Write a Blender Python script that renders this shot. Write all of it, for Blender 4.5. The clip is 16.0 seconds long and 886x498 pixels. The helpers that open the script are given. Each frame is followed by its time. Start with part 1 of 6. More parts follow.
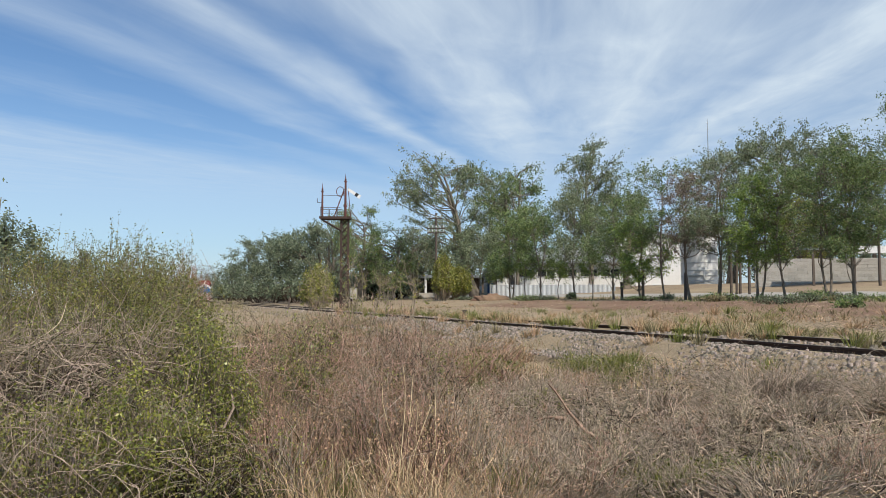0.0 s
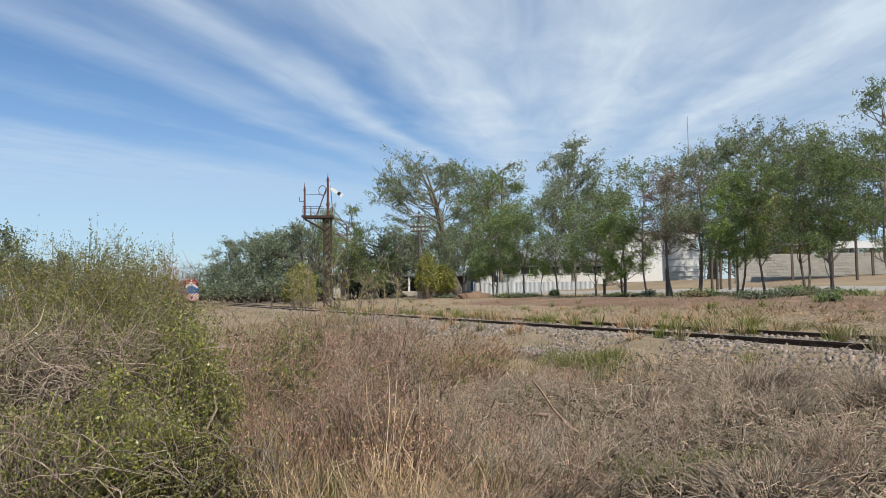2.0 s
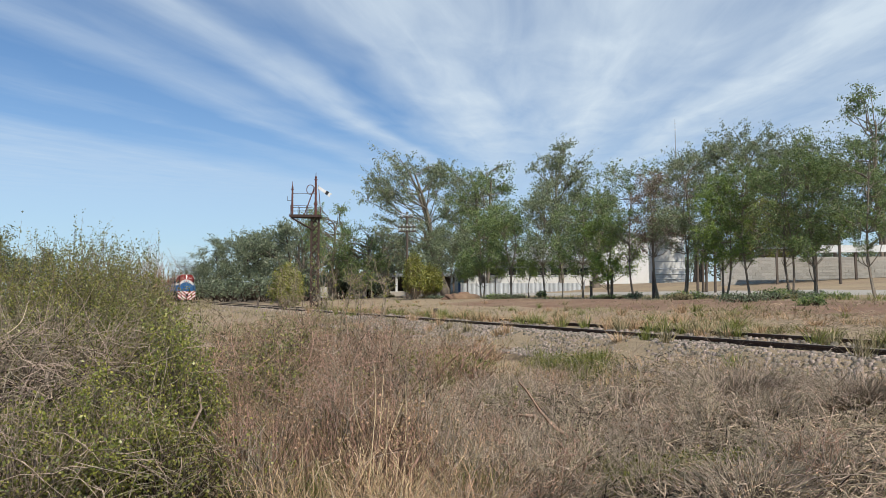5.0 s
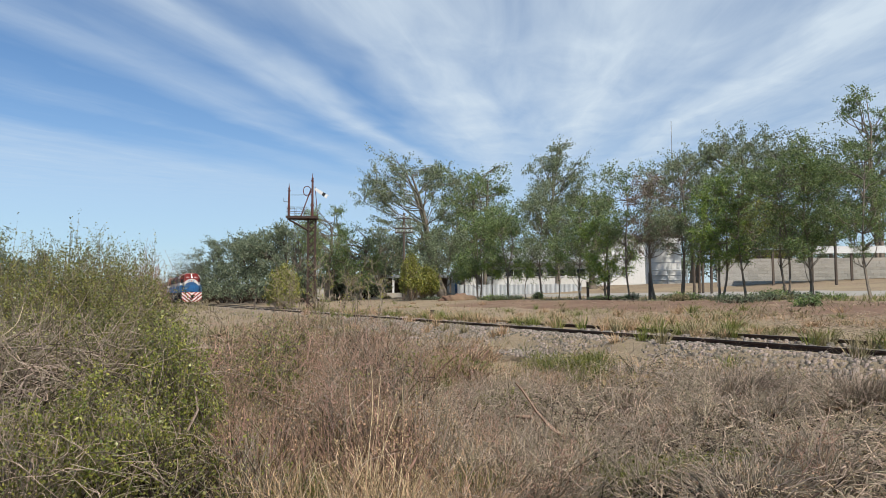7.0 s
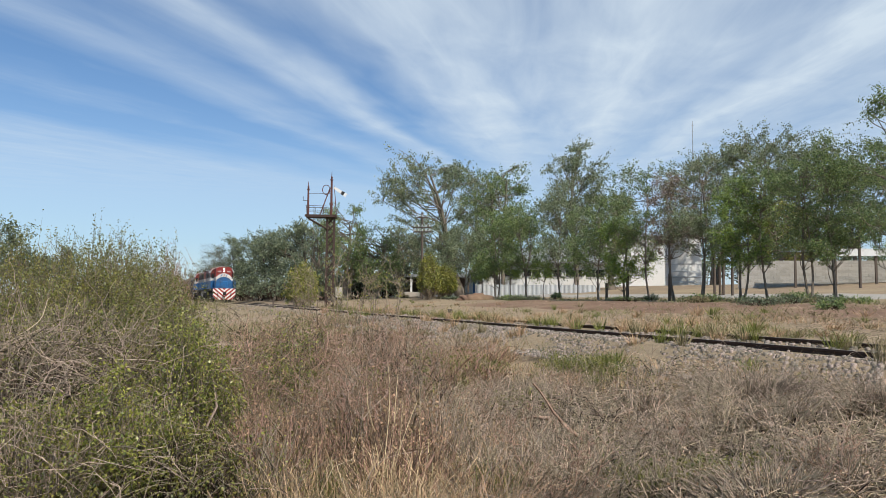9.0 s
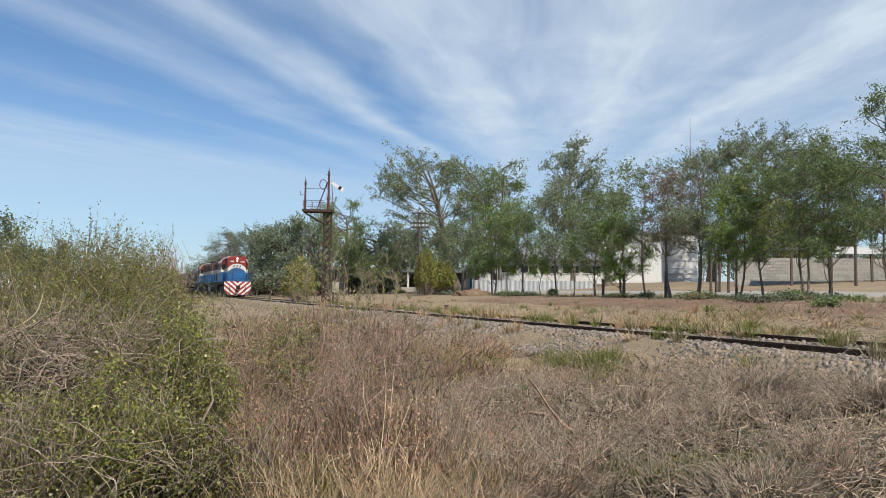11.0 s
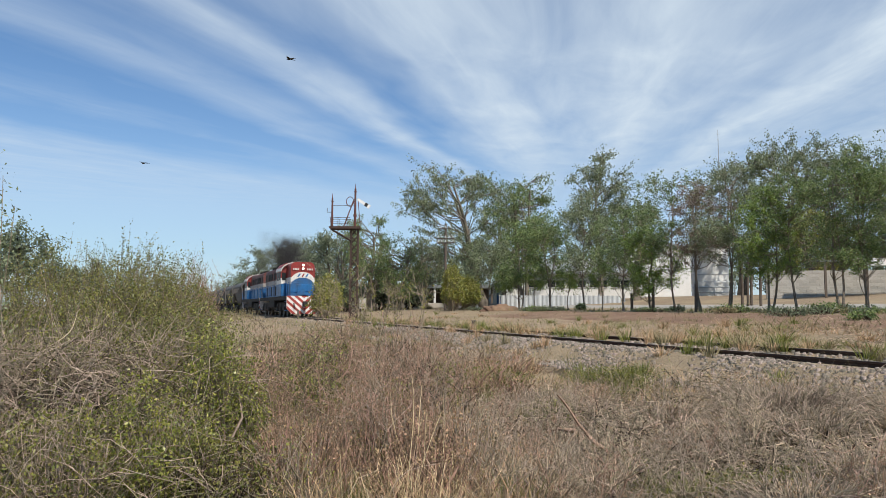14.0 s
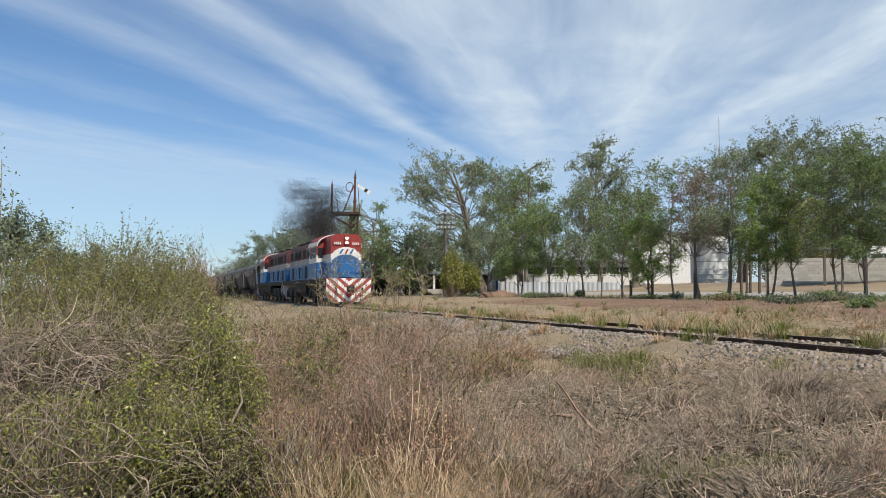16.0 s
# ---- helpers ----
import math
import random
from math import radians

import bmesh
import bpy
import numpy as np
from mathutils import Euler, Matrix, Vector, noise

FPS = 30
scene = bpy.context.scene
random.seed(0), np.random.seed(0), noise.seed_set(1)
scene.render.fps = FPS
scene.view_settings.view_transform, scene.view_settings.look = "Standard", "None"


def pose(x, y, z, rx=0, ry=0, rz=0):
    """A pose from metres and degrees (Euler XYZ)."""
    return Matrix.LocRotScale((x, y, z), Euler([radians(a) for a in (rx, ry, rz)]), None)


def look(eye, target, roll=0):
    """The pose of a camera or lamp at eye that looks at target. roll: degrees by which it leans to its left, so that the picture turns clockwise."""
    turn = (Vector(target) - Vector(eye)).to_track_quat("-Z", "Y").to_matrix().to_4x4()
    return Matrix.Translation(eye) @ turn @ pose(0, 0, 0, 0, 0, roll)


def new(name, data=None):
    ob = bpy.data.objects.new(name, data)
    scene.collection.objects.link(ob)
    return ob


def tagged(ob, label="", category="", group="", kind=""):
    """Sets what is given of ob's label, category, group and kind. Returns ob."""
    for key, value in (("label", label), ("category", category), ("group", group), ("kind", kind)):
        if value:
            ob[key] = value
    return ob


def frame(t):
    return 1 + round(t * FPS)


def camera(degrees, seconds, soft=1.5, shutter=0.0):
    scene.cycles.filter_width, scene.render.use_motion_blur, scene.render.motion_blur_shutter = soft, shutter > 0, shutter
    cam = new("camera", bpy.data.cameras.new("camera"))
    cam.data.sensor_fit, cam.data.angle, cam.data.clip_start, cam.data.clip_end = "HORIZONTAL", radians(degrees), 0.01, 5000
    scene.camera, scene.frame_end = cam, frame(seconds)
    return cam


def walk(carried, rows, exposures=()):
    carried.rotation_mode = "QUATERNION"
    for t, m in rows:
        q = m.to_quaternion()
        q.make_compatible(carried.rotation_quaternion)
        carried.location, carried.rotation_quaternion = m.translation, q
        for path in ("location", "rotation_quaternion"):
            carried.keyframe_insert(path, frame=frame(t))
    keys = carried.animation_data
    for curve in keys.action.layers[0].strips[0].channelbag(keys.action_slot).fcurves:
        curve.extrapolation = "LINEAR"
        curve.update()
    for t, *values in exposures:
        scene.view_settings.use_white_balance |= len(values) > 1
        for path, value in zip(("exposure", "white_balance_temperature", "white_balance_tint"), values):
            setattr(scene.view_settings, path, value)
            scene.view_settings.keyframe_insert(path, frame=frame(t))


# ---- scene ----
cam = camera(65.0, 16.0, soft=0.6)
EYE = (0.0, 0.0, 1.5)
# seconds, yaw, pitch, roll of the hand-held camera, which stays on one spot
TURNS = [
    (0, 0, 4, 0), (0.5, -0.609, 3.581, 0.108), (1, -0.803, 3.867, 0.072), (1.5, -0.854, 4.009, 0.214),
    (2, -1.35, 3.849, 0.546), (2.5, -0.656, 4.219, 0.507), (3, -1.4, 4.211, 0.51), (3.5, -1.62, 3.948, 0.596),
    (4, -1.94, 3.87, 0.419), (6.5, -2.57, 3.939, -0.003), (7, -2.65, 3.993, 0.142), (7.5, -2.3, 4.193, 0.34),
    (8, -1.89, 4.395, -0.09), (8.5, -1.28, 4.022, 0.006), (9, -1.19, 3.946, -0.392), (11.5, -1.44, 3.538, -0.752),
    (12, -1.31, 3.77, -0.931), (12.5, -1.46, 3.927, -0.897), (13, -1.13, 3.916, -0.675), (13.5, 0.202, 4.185, -0.523),
    (14, 0.746, 4.842, -0.298), (14.5, 1.23, 4.623, -0.324), (15, 1.32, 4.453, -0.201), (15.5, 1.65, 3.819, -0.566),
    (16, 0.692, 3.698, -0.546),
]
walk(cam, [(t, pose(*EYE, 90 + p, r, y)) for t, y, p, r in TURNS])

# ---- light ----
SUN_DIR = Vector((0.36, -0.60, 0.78)).normalized()
sun = new("sun", bpy.data.lights.new("sun", "SUN"))
sun.data.energy, sun.data.angle, sun.data.color = 5.0, radians(0.6), (1.0, 0.94, 0.85)
sun.matrix_world = look((0, 0, 60), Vector((0, 0, 60)) - SUN_DIR)
scene.view_settings.exposure = 0.0


def build_world():
    world = bpy.data.worlds.new("sky")
    scene.world = world
    world.use_nodes = True
    nt = world.node_tree
    nt.nodes.clear()
    N, L = nt.nodes.new, nt.links.new
    sky = N("ShaderNodeTexSky")
    sky.sky_type, sky.sun_disc = "NISHITA", False
    sky.sun_elevation = math.asin(SUN_DIR.z)
    sky.sun_rotation = math.atan2(SUN_DIR.x, SUN_DIR.y)
    sky.air_density, sky.dust_density, sky.ozone_density = 1.0, 0.6, 2.5
    tc = N("ShaderNodeTexCoord")
    sep = N("ShaderNodeSeparateXYZ")
    L(tc.outputs["Generated"], sep.inputs[0])

    def calc(op, a, b=None):
        m = N("ShaderNodeMath")
        m.operation = op
        for k, v in enumerate((a, b)):
            if v is None:
                continue
            if isinstance(v, (int, float)):
                m.inputs[k].default_value = v
            else:
                L(v, m.inputs[k])
        return m.outputs[0]

    # cirrus in long bands that run out to one point low in the sky
    fx, fy, low = 0.174, 0.985, 0.103
    ahead = calc("ADD", calc("MULTIPLY", sep.outputs["X"], fx), calc("MULTIPLY", sep.outputs["Y"], fy))
    aside = calc("SUBTRACT", calc("MULTIPLY", sep.outputs["X"], fy), calc("MULTIPLY", sep.outputs["Y"], fx))
    up = calc("MAXIMUM", calc("SUBTRACT", sep.outputs["Z"], calc("MULTIPLY", ahead, low)), 0.02)
    across, along = calc("DIVIDE", aside, up), calc("DIVIDE", ahead, up)

    def layer(su, sv, shift, detail, rough, dist):
        cb = N("ShaderNodeCombineXYZ")
        L(calc("MULTIPLY", along, su), cb.inputs[0])
        L(calc("MULTIPLY", across, sv), cb.inputs[1])
        cb.inputs[2].default_value = shift
        nz = N("ShaderNodeTexNoise")
        nz.inputs["Scale"].default_value = 1.0
        nz.inputs["Detail"].default_value = detail
        nz.inputs["Roughness"].default_value = rough
        nz.inputs["Distortion"].default_value = dist
        L(cb.outputs[0], nz.inputs["Vector"])
        return nz.outputs["Fac"]

    wide = layer(0.30, 0.9, 3.1, 3.0, 0.5, 0.5)
    fine = layer(0.40, 3.0, 7.7, 6.0, 0.6, 0.7)
    puffy = layer(0.9, 2.2, 1.3, 5.0, 0.55, 0.6)
    # the bands wander a little; far to the side they draw together
    bent = calc("ADD", across, calc("MULTIPLY", calc("SUBTRACT", wide, 0.5), 0.8))
    squeezed = calc("DIVIDE", bent, calc("ADD", calc("ABSOLUTE", bent), 1.0))
    ramp = N("ShaderNodeValToRGB")
    ramp.color_ramp.interpolation = "EASE"
    bands = ((-0.90, 0.52), (-0.845, 0.50), (-0.80, 0.10), (-0.775, 0.20), (-0.745, 0.06), (-0.71, 0.34), (-0.665, 0.17), (-0.615, 0.58), (-0.57, 0.17),
             (-0.53, 0.34), (-0.47, 0.62), (-0.38, 0.74), (-0.22, 0.62), (-0.05, 0.54), (0.12, 0.60), (0.32, 0.80), (0.44, 0.62), (0.53, 0.50), (0.60, 0.80),
             (0.68, 0.52), (0.78, 0.66))
    while len(ramp.color_ramp.elements) < len(bands):
        ramp.color_ramp.elements.new(0.5)
    for e, (at, v) in zip(ramp.color_ramp.elements, bands):
        e.position = (at + 1) / 2
        e.color = (v, v, v, 1)
    L(calc("ADD", calc("MULTIPLY", squeezed, 0.5), 0.5), ramp.inputs[0])
    grain = calc("ADD", calc("MULTIPLY", calc("SUBTRACT", fine, 0.5), 0.6), calc("MULTIPLY", calc("SUBTRACT", puffy, 0.5), 0.75))
    cloud = calc("ADD", ramp.outputs[0], calc("MULTIPLY", grain, calc("ADD", ramp.outputs[0], 0.15)))
    clear = calc("MINIMUM", calc("MAXIMUM", calc("MULTIPLY", calc("SUBTRACT", up, 0.03), 9.0), 0.0), 1.0)
    cloud = calc("MINIMUM", calc("MAXIMUM", cloud, 0.0), 0.92)
    cloud = calc("ADD", calc("MULTIPLY", cloud, clear), calc("MULTIPLY", calc("SUBTRACT", 1.0, clear), 0.46))
    # thinned away from the bands' meeting point, behind the camera, to weaken fill light
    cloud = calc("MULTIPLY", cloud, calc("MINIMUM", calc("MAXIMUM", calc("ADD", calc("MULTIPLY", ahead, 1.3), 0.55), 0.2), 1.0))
    # haze towards the horizon
    haze = calc("POWER", calc("SUBTRACT", 1.0, calc("MINIMUM", calc("MAXIMUM", sep.outputs["Z"], 0.0), 1.0)), 6.5)
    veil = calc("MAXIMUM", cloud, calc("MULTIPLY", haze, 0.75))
    tint = N("ShaderNodeMix")
    tint.data_type, tint.blend_type = "RGBA", "MULTIPLY"
    tint.inputs["Factor"].default_value = 1.0
    L(sky.outputs[0], tint.inputs["A"])
    tint.inputs["B"].default_value = SKY_TINT
    mix = N("ShaderNodeMix")
    mix.data_type = "RGBA"
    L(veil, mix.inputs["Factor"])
    L(tint.outputs["Result"], mix.inputs["A"])
    mix.inputs["B"].default_value = CLOUD
    bg = N("ShaderNodeBackground")
    bg.inputs["Strength"].default_value = SKY_STRENGTH
    L(mix.outputs["Result"], bg.inputs["Color"])
    out = N("ShaderNodeOutputWorld")
    L(bg.outputs[0], out.inputs["Surface"])


SKY_TINT, CLOUD, SKY_STRENGTH = (0.58, 0.86, 1.08, 1), (6.15, 7.1, 7.95, 1), 0.11
build_world()


# ---- materials ----
def material(name, base, other=None, rough=0.8, metal=0.0, scale=6.0, fine=60.0, bump=0.3, bump_scale=40.0, vary=0.0,
             island=0.0, emit=0.0, stain=None, stain_amount=0.5, stain_scale=1.5, translucent=0.0, spec=0.3):
    """A procedural surface: two colours mixed at two scales, stains, relief, and variation from piece to piece."""
    m = bpy.data.materials.new(name)
    m.use_nodes = True
    nt = m.node_tree
    N, L = nt.nodes.new, nt.links.new
    b = nt.nodes["Principled BSDF"]
    tc = N("ShaderNodeTexCoord")
    other = other or tuple(c * 0.7 for c in base)

    def noise_at(s, detail=4.0, rgh=0.6):
        n = N("ShaderNodeTexNoise")
        n.inputs["Scale"].default_value, n.inputs["Detail"].default_value = s, detail
        n.inputs["Roughness"].default_value = rgh
        L(tc.outputs["Object"], n.inputs["Vector"])
        return n.outputs["Fac"]

    def mixer(fac, a, bcol, blend="MIX"):
        x = N("ShaderNodeMix")
        x.data_type, x.blend_type = "RGBA", blend
        for key, v in (("Factor", fac), ("A", a), ("B", bcol)):
            if isinstance(v, (int, float)):
                x.inputs[key].default_value = v
            elif isinstance(v, tuple):
                x.inputs[key].default_value = (*v, 1)
            else:
                L(v, x.inputs[key])
        return x.outputs["Result"]

    def ramp(v, lo, hi):
        r = N("ShaderNodeMapRange")
        r.inputs["From Min"].default_value, r.inputs["From Max"].default_value = lo, hi
        L(v, r.inputs["Value"])
        return r.outputs["Result"]

    col = mixer(ramp(noise_at(scale), 0.3, 0.7), base, other)
    col = mixer(ramp(noise_at(fine, 3.0), 0.35, 0.75), col, tuple(c * 0.72 for c in other))
    if stain:
        s = N("ShaderNodeMath")
        s.operation = "MULTIPLY"
        L(ramp(noise_at(stain_scale, 6.0, 0.7), 0.45, 0.7), s.inputs[0])
        s.inputs[1].default_value = stain_amount
        col = mixer(s.outputs[0], col, stain)
    if vary or island:
        hsv = N("ShaderNodeHueSaturation")
        if vary:
            src = N("ShaderNodeObjectInfo").outputs["Random"]
        else:
            src = N("ShaderNodeNewGeometry").outputs["Random Per Island"]
        amount = vary or island
        r = N("ShaderNodeMapRange")
        r.inputs["To Min"].default_value, r.inputs["To Max"].default_value = 1 - amount, 1 + amount
        L(src, r.inputs["Value"])
        L(r.outputs["Result"], hsv.inputs["Value"])
        r2 = N("ShaderNodeMapRange")
        r2.inputs["To Min"].default_value, r2.inputs["To Max"].default_value = 0.5 + amount * 0.05, 0.5 - amount * 0.06
        L(src, r2.inputs["Value"])
        L(r2.outputs["Result"], hsv.inputs["Hue"])
        L(col, hsv.inputs["Color"])
        col = hsv.outputs["Color"]
    L(col, b.inputs["Base Color"])
    rr = N("ShaderNodeMapRange")
    rr.inputs["To Min"].default_value, rr.inputs["To Max"].default_value = max(0.05, rough - 0.12), min(1.0, rough + 0.12)
    L(noise_at(fine * 0.5), rr.inputs["Value"])
    L(rr.outputs["Result"], b.inputs["Roughness"])
    b.inputs["Metallic"].default_value = metal
    b.inputs["Specular IOR Level"].default_value = spec
    if bump:
        bp = N("ShaderNodeBump")
        bp.inputs["Strength"].default_value, bp.inputs["Distance"].default_value = bump, 0.02
        L(noise_at(bump_scale, 5.0), bp.inputs["Height"])
        L(bp.outputs[0], b.inputs["Normal"])
    if emit:
        b.inputs["Emission Color"].default_value = (*base, 1)
        b.inputs["Emission Strength"].default_value = emit
    if translucent:
        tr = N("ShaderNodeBsdfTranslucent")
        L(col, tr.inputs["Color"])
        ms = N("ShaderNodeMixShader")
        ms.inputs[0].default_value = translucent
        L(b.outputs[0], ms.inputs[1])
        L(tr.outputs[0], ms.inputs[2])
        L(ms.outputs[0], nt.nodes["Material Output"].inputs["Surface"])
    return m


def leafy(name, base, other):
    return material(name, base, other, rough=0.42, scale=0.9, fine=9.0, bump=0, island=0.5, translucent=0.27, spec=0.5)


def twiggy(name, base, other, island=0.45):
    return material(name, base, other, rough=0.85, scale=1.2, fine=30.0, bump=0, island=island, spec=0.15)


M_DIRT = material("dry_earth", (0.33, 0.24, 0.155), (0.24, 0.175, 0.11), rough=0.95, scale=0.35, fine=7.0, bump=0.7, bump_scale=12.0,
                  stain=(0.34, 0.27, 0.16), stain_amount=0.8, stain_scale=0.22)
M_REDDIRT = material("red_earth", (0.26, 0.155, 0.10), (0.17, 0.10, 0.066), rough=0.95, stain=(0.31, 0.23, 0.14), stain_amount=0.6, stain_scale=0.35, scale=0.8, fine=8.0, bump=0.6, bump_scale=10.0)
M_ROAD = material("dusty_asphalt", (0.40, 0.37, 0.32), (0.33, 0.31, 0.275), rough=0.9, scale=0.4, fine=20.0)
M_STONE = material("ballast_stone", (0.38, 0.325, 0.26), (0.21, 0.175, 0.14), rough=0.9, scale=3.0, fine=50.0, island=0.55)
M_BED = material("ballast_bed", (0.35, 0.265, 0.165), (0.25, 0.19, 0.12), rough=0.95, scale=2.0, fine=25.0, bump=1.0, bump_scale=18.0)
M_RUST = material("rusty_steel", (0.105, 0.066, 0.052), (0.066, 0.044, 0.036), rough=0.75, metal=0.3, scale=5.0, fine=60.0)
M_RAILTOP = material("worn_rail_head", (0.32, 0.27, 0.22), (0.22, 0.17, 0.13), rough=0.45, metal=0.8, scale=2.0)
M_SLEEPER = material("weathered_sleeper", (0.13, 0.10, 0.08), (0.08, 0.065, 0.05), rough=0.95, scale=2.0, fine=30.0, vary=0.2)
M_BARK = material("grey_bark", (0.27, 0.225, 0.175), (0.16, 0.13, 0.10), rough=0.95, scale=3.0, fine=25.0, bump=0.8, bump_scale=20.0)
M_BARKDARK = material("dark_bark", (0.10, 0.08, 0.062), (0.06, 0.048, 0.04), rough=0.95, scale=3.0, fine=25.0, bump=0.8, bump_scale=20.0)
M_LEAF = leafy("green_leaf", (0.25, 0.335, 0.105), (0.135, 0.20, 0.064))
M_LEAFBRIGHT = leafy("bright_leaf", (0.30, 0.41, 0.08), (0.16, 0.25, 0.047))
M_LEAFGREY = leafy("grey_green_leaf", (0.285, 0.33, 0.175), (0.165, 0.21, 0.11))
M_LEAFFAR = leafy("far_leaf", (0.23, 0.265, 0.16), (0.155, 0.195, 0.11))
M_LEAFYELLOW = leafy("yellow_green_leaf", (0.36, 0.36, 0.07), (0.22, 0.24, 0.045))
M_LEAFRED = leafy("reddish_leaf", (0.33, 0.25, 0.185), (0.23, 0.18, 0.125))
M_BUSHLEAF = leafy("bush_leaf", (0.275, 0.27, 0.058), (0.155, 0.165, 0.035))
M_BUSHGREEN = leafy("fresh_bush_leaf", (0.33, 0.345, 0.066), (0.185, 0.205, 0.04))
M_DRYLEAF = twiggy("withered_leaf", (0.46, 0.335, 0.19), (0.33, 0.225, 0.12))
M_TWIG = twiggy("grey_twig", (0.46, 0.375, 0.275), (0.28, 0.22, 0.16))
M_TWIGBUSH = twiggy("bush_twig", (0.29, 0.235, 0.165), (0.175, 0.14, 0.10))
# dark brown; on the lowest and inner twigs it puts shade into the colour
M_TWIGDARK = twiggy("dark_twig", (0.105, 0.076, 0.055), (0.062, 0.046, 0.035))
M_TWIGPALE = twiggy("pale_dead_twig", (0.6, 0.49, 0.33), (0.44, 0.35, 0.235))
M_TWIGRED = twiggy("reddish_weed", (0.47, 0.315, 0.215), (0.31, 0.205, 0.14))
M_STRAW = twiggy("straw", (0.55, 0.40, 0.23), (0.38, 0.265, 0.145))
M_STRAWPALE = twiggy("pale_straw", (0.775, 0.637, 0.388), (0.6, 0.463, 0.263))
M_DULLGRASS = twiggy("dull_dry_grass", (0.33, 0.275, 0.155), (0.225, 0.20, 0.10))
M_GRASS = leafy("grass_blade", (0.24, 0.255, 0.06), (0.15, 0.175, 0.042))
M_WHITE = material("white_plaster", (0.80, 0.79, 0.76), (0.74, 0.72, 0.68), rough=0.85, scale=0.6, fine=15.0, stain=(0.55, 0.52, 0.46), stain_amount=0.35, stain_scale=0.5)
M_FENCE = material("weathered_white_sheet", (0.54, 0.55, 0.545), (0.44, 0.45, 0.445), rough=0.6, scale=1.2, fine=20.0, vary=0.12)
M_GREYMETAL = material("galvanised_sheet", (0.46, 0.47, 0.48), (0.36, 0.37, 0.38), rough=0.5, metal=0.5, scale=0.8, fine=20.0)
M_DARK = material("dark_interior", (0.025, 0.027, 0.03), (0.018, 0.019, 0.02), rough=0.6, scale=2.0)
M_BLOCK = material("concrete_block", (0.47, 0.44, 0.385), (0.38, 0.355, 0.31), rough=0.95, scale=1.0, fine=20.0, vary=0.12)
M_BLUEPANEL = material("blue_panel", (0.08, 0.17, 0.36), (0.07, 0.14, 0.30), rough=0.5, scale=1.0)
M_POST = material("weathered_post", (0.17, 0.13, 0.10), (0.10, 0.08, 0.065), rough=0.95, scale=2.0, fine=30.0)
M_INSUL = material("white_insulator", (0.75, 0.75, 0.72), (0.68, 0.68, 0.64), rough=0.25, scale=2.0)
M_CONCRETE = material("pale_concrete", (0.52, 0.47, 0.40), (0.42, 0.38, 0.32), rough=0.95, scale=2.0, fine=20.0)
M_SIGNALRED = material("faded_red_paint", (0.17, 0.055, 0.045), (0.11, 0.045, 0.038), rough=0.75, scale=3.0, fine=40.0, stain=(0.08, 0.05, 0.04), stain_amount=0.7)
M_ARMWHITE = material("white_enamel", (0.78, 0.78, 0.76), (0.70, 0.70, 0.68), rough=0.4, scale=2.0)
M_BLACK = material("black_paint", (0.02, 0.02, 0.022), (0.03, 0.028, 0.026), rough=0.6, scale=3.0)


# ---- mesh tools ----
rng = np.random.default_rng(11)


def part(name, bm, mat, parent=None, label="", smooth=False):
    """Links a bmesh as one mesh object, under a thing or a part."""
    me = bpy.data.meshes.new(name)
    bm.to_mesh(me)
    bm.free()
    for x in (mat if isinstance(mat, (list, tuple)) else [mat]):
        me.materials.append(x)
    if smooth:
        me.polygons.foreach_set("use_smooth", np.ones(len(me.polygons), dtype=bool))
    ob = new(name, me)
    if parent is not None:
        ob.parent = parent
    return tagged(ob, label)


def thing(name, label, category, group="", kind="", at=None):
    e = new(name)
    if at is not None:
        e.matrix_basis = at
    return tagged(e, label, category, group, kind)


def box(bm, x0, x1, y0, y1, z0, z1, mat=0, bevel=0.0):
    vs = [bm.verts.new(p) for p in ((x0, y0, z0), (x1, y0, z0), (x1, y1, z0), (x0, y1, z0), (x0, y0, z1), (x1, y0, z1), (x1, y1, z1), (x0, y1, z1))]
    fs = [bm.faces.new([vs[i] for i in q]) for q in ((3, 2, 1, 0), (4, 5, 6, 7), (0, 1, 5, 4), (1, 2, 6, 5), (2, 3, 7, 6), (3, 0, 4, 7))]
    for f in fs:
        f.material_index = mat
    if bevel:
        es = {e for f in fs for e in f.edges}
        r = bmesh.ops.bevel(bm, geom=list(es), offset=bevel, segments=1, affect="EDGES", clamp_overlap=True)
        for f in r["faces"]:
            f.material_index = mat
    return bm


def tube(bm, a, b, r0, r1=None, seg=8, caps=True):
    a, b = Vector(a), Vector(b)
    r1 = r0 if r1 is None else r1
    d = (b - a).normalized()
    s = d.orthogonal().normalized()
    t = d.cross(s)
    rings = []
    for p, r in ((a, r0), (b, r1)):
        rings.append([bm.verts.new(p + r * (math.cos(2 * math.pi * i / seg) * s + math.sin(2 * math.pi * i / seg) * t)) for i in range(seg)])
    for i in range(seg):
        bm.faces.new((rings[0][i], rings[0][(i + 1) % seg], rings[1][(i + 1) % seg], rings[1][i]))
    if caps:
        bm.faces.new(rings[0][::-1])
        bm.faces.new(rings[1])
    return bm


